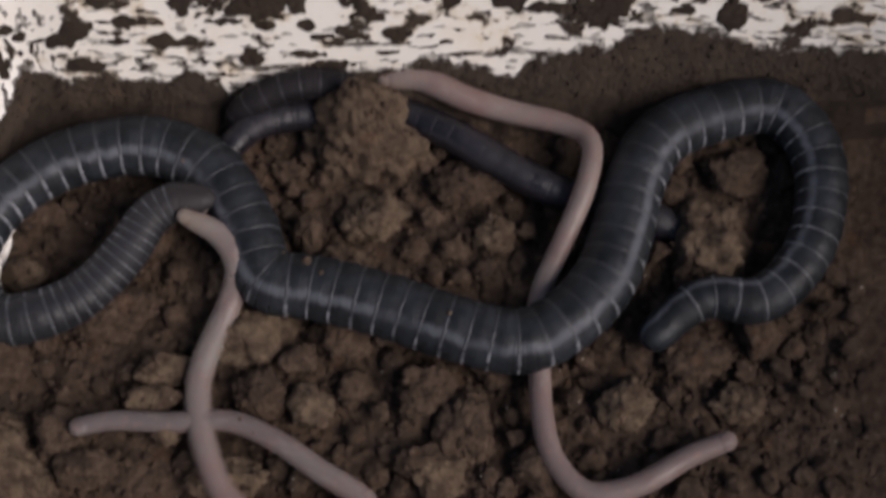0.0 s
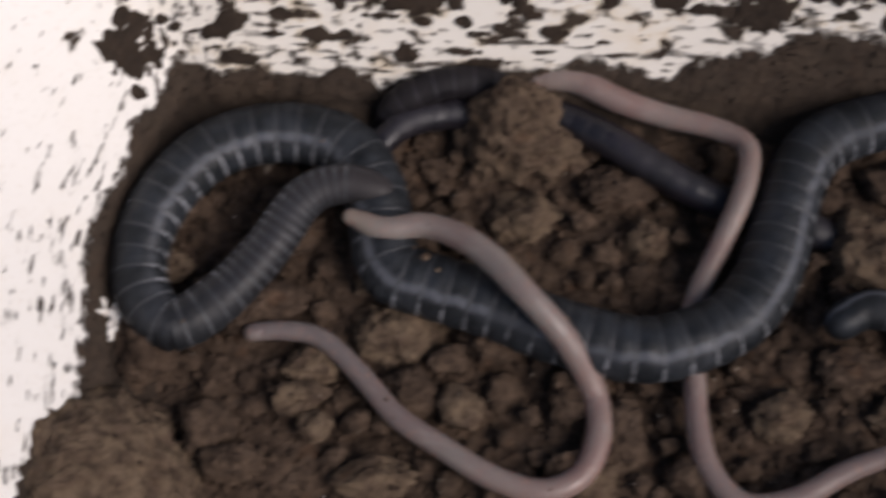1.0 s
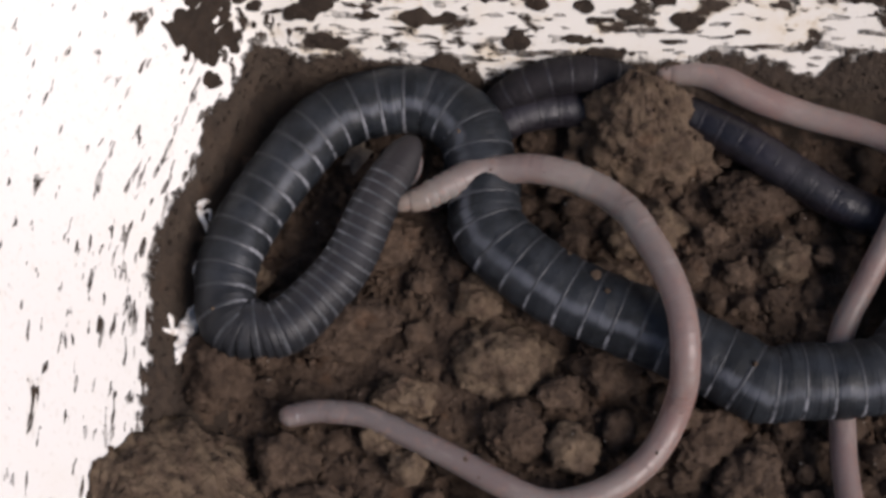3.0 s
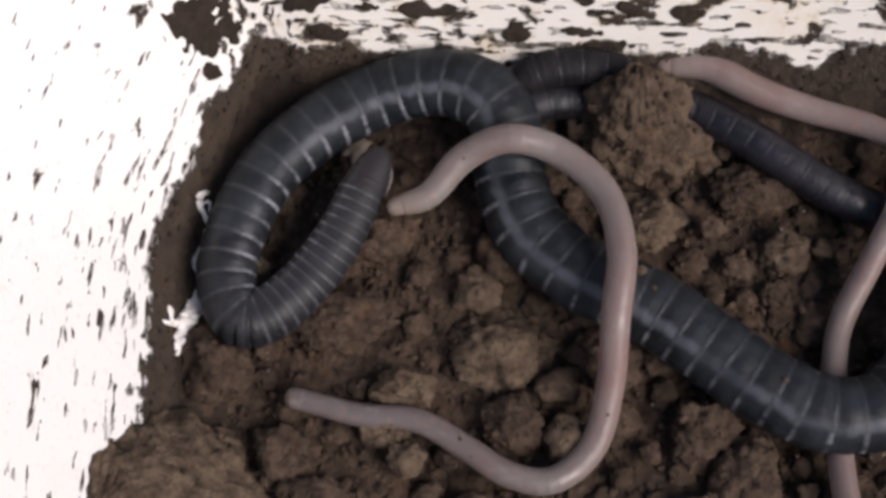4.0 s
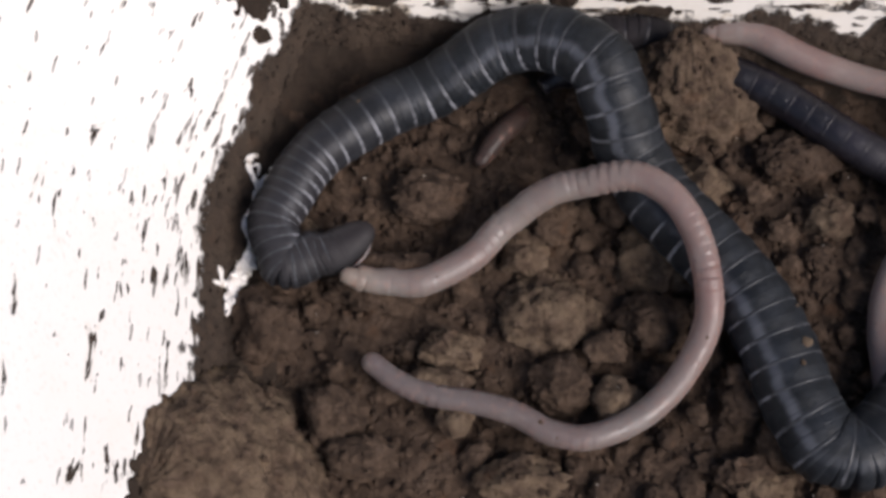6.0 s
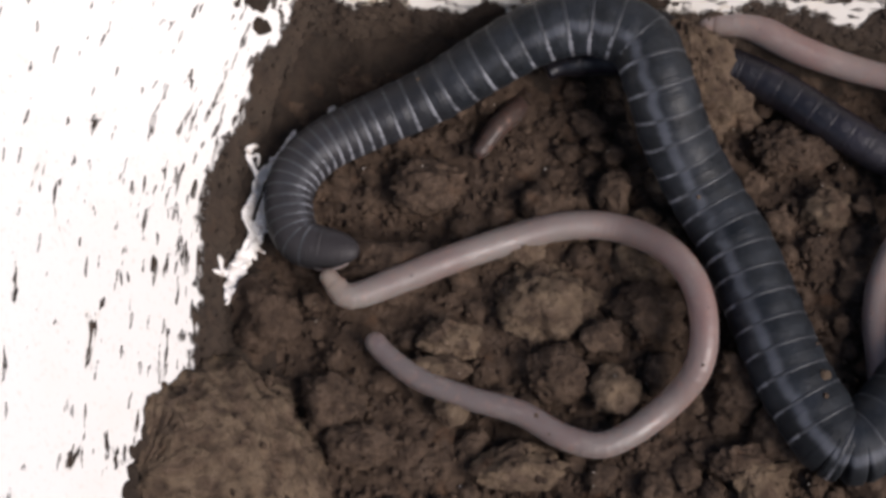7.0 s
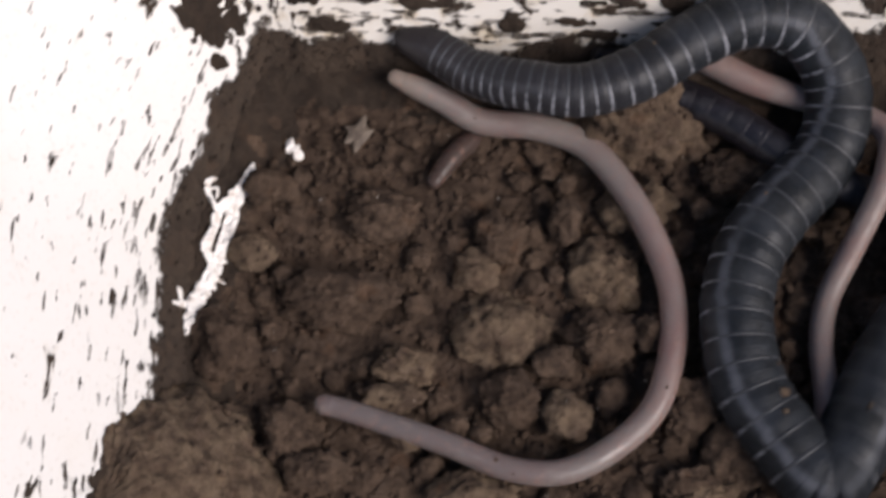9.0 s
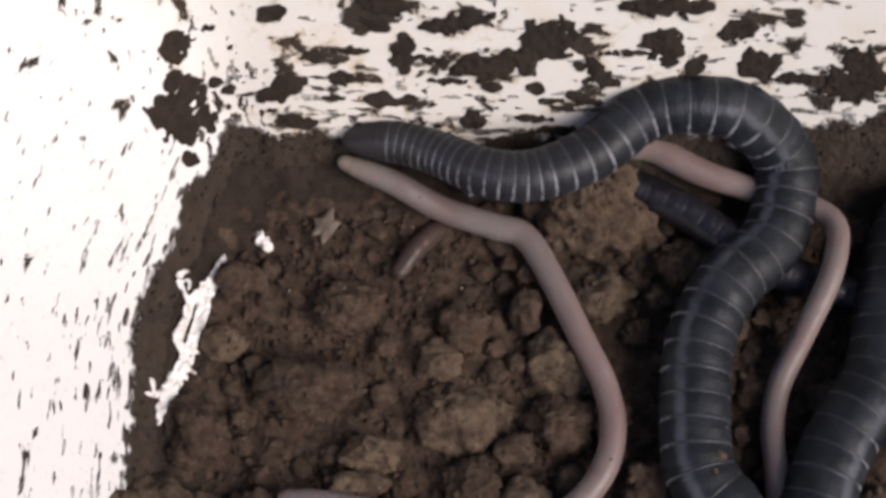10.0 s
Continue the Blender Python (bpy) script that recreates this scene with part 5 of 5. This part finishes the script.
    worm.crawl(4.5, [(-8.7,-1.0,10.0), (-1.7,3.0,11.0), (4.2,13.4,15.0), (11.2,22.8,20.0), (19.4,24.4,22.0), (29.9,20.8,20.0), (36.5,8.8,20.0), (37.8,-5.2,18.0), (38.0,-20.2,16.0), (36.1,-32.0,8.0), (29.3,-41.6,4.0), (21.2,-43.9,4.0), (12.2,-40.4,4.0), (1.8,-36.9,4.0), (-9.7,-34.5,4.0), (-19.0,-29.8,4.0), (-24.9,-26.1,4.0)], 191)
    worm.crawl(5.0, [(-11.9,-6.2,8.0), (-3.7,-4.6,9.0), (3.3,2.6,13.0), (9.1,12.5,18.0), (17.1,19.0,22.0), (27.5,19.0,22.0), (37.8,11.1,20.0), (43.3,-1.1,18.0), (43.7,-15.6,18.0), (42.3,-26.8,8.0), (34.3,-37.6,4.0), (22.6,-43.5,4.0), (13.5,-41.1,4.0), (3.2,-37.0,4.0), (-7.1,-35.9,4.0), (-17.5,-32.3,4.0), (-24.5,-28.7,4.0)], 191)
    worm.crawl(5.5, [(-15.1,-7.2,8.0), (-8.1,-11.5,6.0), (1.4,-9.4,7.0), (8.4,0.4,11.0), (16.5,10.6,17.0), (26.7,12.9,22.0), (36.9,8.5,22.0), (45.8,-1.8,20.0), (48.2,-15.6,18.0), (46.2,-28.0,8.0), (37.0,-38.8,4.0), (25.3,-45.2,4.0), (15.0,-43.5,4.0), (5.9,-38.2,4.0), (-3.3,-37.0,4.0), (-13.7,-35.3,4.0), (-24.3,-30.5,4.0)], 191)
    worm.crawl(5.7, [(-18.9,-9.7,8.0), (-13.1,-12.7,6.2), (-3.6,-14.6,6.2), (4.6,-9.3,7.0), (11.7,0.5,11.0), (19.7,6.9,17.0), (29.8,8.4,21.0), (40.0,5.2,21.0), (47.9,-3.8,19.0), (50.5,-16.1,16.0), (48.2,-28.0,8.0), (39.0,-38.8,4.0), (27.3,-44.7,4.0), (18.2,-44.1,4.0), (9.1,-39.4,4.0), (-1.3,-37.6,4.0), (-11.7,-35.8,4.0), (-22.2,-29.9,4.0)], 191)
    worm.crawl(6.8, [(-25.2,-16.5,8.0), (-20.6,-15.2,6.2), (-11.2,-8.8,6.2), (-0.5,-4.9,6.2), (10.4,-0.4,4.0), (22.5,2.2,4.0), (34.6,0.3,4.0), (44.2,-9.0,10.0), (49.7,-20.7,12.0), (50.8,-31.6,8.0), (44.6,-41.2,4.0), (33.9,-48.9,4.0), (23.5,-50.7,4.0), (14.4,-45.4,4.0), (6.4,-40.7,4.0), (-5.2,-37.1,4.0), (-13.4,-31.7,4.0), (-18.1,-26.9,4.0)], 191)
    worm.crawl(7.0, [(-26.4,-16.0,8.0), (-22.3,-19.3,7.0), (-13.0,-15.8,6.2), (-1.1,-10.8,6.2), (11.0,-5.7,4.0), (23.1,-2.4,4.0), (35.1,-3.1,4.0), (44.8,-10.9,10.0), (49.8,-21.5,12.0), (49.4,-34.1,10.0), (43.0,-42.0,4.0), (31.1,-49.7,4.0), (22.0,-48.5,4.0), (12.8,-43.3,4.0), (2.4,-40.3,4.0), (-8.1,-36.1,4.0), (-15.1,-30.7,4.0), (-18.2,-26.4,4.0)], 191)
    worm.crawl(7.5, [(-29.5,-13.6,8.0), (-24.1,-19.5,7.0), (-16.0,-16.6,6.2), (-6.4,-10.3,6.2), (5.6,-7.0,4.0), (20.1,-5.7,4.0), (32.3,-3.1,4.0), (42.5,-7.8,8.0), (48.8,-18.5,10.0), (49.6,-30.1,8.0), (43.8,-41.0,4.0), (31.9,-48.8,4.0), (21.5,-48.2,4.0), (12.4,-42.9,4.0), (3.1,-39.9,4.0), (-8.6,-38.8,4.0), (-16.8,-35.2,4.0), (-21.0,-32.1,4.0)], 191)
    worm.crawl(8.0, [(-27.0,-6.1,8.0), (-25.0,-13.9,7.0), (-18.6,-16.1,6.2), (-9.1,-11.6,6.2), (0.4,-4.0,4.0), (11.3,-0.7,4.0), (23.5,1.2,4.0), (35.6,0.6,4.0), (44.9,-6.5,4.0), (49.1,-19.0,4.0), (46.0,-32.5,4.0), (35.1,-42.7,4.0), (23.5,-46.8,4.0), (14.3,-43.9,4.0), (6.2,-39.2,4.0), (-5.4,-39.2,4.0), (-14.7,-38.0,4.0), (-20.6,-35.7,4.0)], 191)
    worm.crawl(8.5, [(-12.4,7.4,9.0), (-8.8,1.7,7.0), (-0.3,1.5,4.0), (9.5,6.7,4.0), (18.3,14.0,4.0), (29.5,16.0,4.0), (41.7,9.9,4.0), (51.0,0.0,4.0), (56.4,-12.9,4.0), (54.3,-27.9,4.0), (44.2,-42.5,4.0), (31.1,-48.4,4.0), (18.4,-47.2,4.0), (9.1,-41.8,4.0), (-1.4,-37.5,4.0), (-8.6,-30.2,4.0), (-12.2,-21.5,4.0)], 191)
    worm.crawl(8.8, [(-3.0,25.4,9.0), (3.2,21.5,7.0), (13.3,21.4,4.0), (24.6,24.1,4.0), (36.0,23.4,4.0), (45.7,15.1,4.0), (52.5,3.0,4.0), (56.1,-10.1,4.0), (55.4,-22.8,4.0), (49.3,-35.2,4.0), (39.5,-44.8,4.0), (27.6,-50.1,4.0), (15.9,-48.3,4.0), (5.4,-42.9,4.0), (-2.8,-36.2,4.0), (-8.9,-28.8,4.0), (-11.9,-21.3,4.0)], 191)
    worm.crawl(9.0, [(-2.9,37.4,10.0), (6.6,33.8,7.0), (15.5,29.6,4.0), (28.2,28.0,4.0), (39.4,23.0,4.0), (47.7,12.0,4.0), (53.3,-0.1,4.0), (56.3,-11.9,4.0), (55.6,-24.6,4.0), (51.3,-36.9,4.0), (42.6,-45.3,4.0), (31.8,-50.6,4.0), (20.1,-49.9,4.0), (8.4,-45.0,4.0), (-3.4,-40.7,4.0), (-14.2,-37.0,4.0), (-20.7,-35.3,4.0)], 191)
    worm.crawl(9.2, [(-4.4,39.5,8.0), (4.6,34.9,7.0), (13.6,30.5,4.0), (25.2,28.2,4.0), (35.4,24.6,4.0), (45.2,12.0,4.0), (50.9,-0.2,4.0), (55.2,-13.4,4.0), (53.9,-26.1,4.0), (47.8,-37.3,4.0), (37.8,-45.7,4.0), (27.0,-48.0,4.0), (15.1,-46.7,4.0), (3.1,-42.9,4.0), (-6.5,-39.1,4.0), (-15.0,-37.2,4.0), (-22.3,-36.5,4.0)], 191)
    worm.crawl(9.5, [(-5.8,41.8,8.0), (3.3,37.8,7.0), (12.3,31.9,4.0), (24.0,28.2,4.0), (33.0,25.9,4.0), (40.3,14.0,4.0), (46.1,0.3,4.0), (50.6,-10.3,4.0), (51.8,-23.2,4.0), (48.2,-33.3,4.0), (40.5,-41.2,4.0), (30.7,-45.3,4.0), (19.9,-43.9,4.0), (9.1,-41.4,4.0), (-1.8,-38.8,4.0), (-12.8,-37.1,4.0), (-21.3,-37.3,4.0)], 191)
    worm.crawl(10.0, [(-6.8,40.9,8.0), (4.3,36.1,7.0), (14.8,30.8,4.0), (26.6,26.3,4.0), (34.4,23.3,4.0), (40.5,12.0,4.0), (46.3,-1.7,4.0), (50.8,-12.4,4.0), (52.2,-22.8,4.0), (49.1,-32.9,4.0), (40.7,-41.5,4.0), (30.8,-46.2,4.0), (19.8,-45.5,4.0), (8.9,-42.2,4.0), (-2.1,-39.6,4.0), (-13.2,-37.6,4.0), (-21.8,-37.4,4.0)], 191)
    for t, lead in ((0.0, 0.0), (2.7, 0.0), (5.0, 7.0), (6.8, 13.0), (10.0, 14.0)):
        second.crawl(t, SECOND_LINE, None, lead)
    for t, lead in ((0.0, 0.0), (2.7, 0.0), (5.0, 6.0), (7.0, 17.0), (8.5, 30.0), (10.0, 33.0)):
        third.crawl(t, THIRD_LINE, None, lead)
    second.key()
    third.key()
    body.key()
    worm.key()


motions()
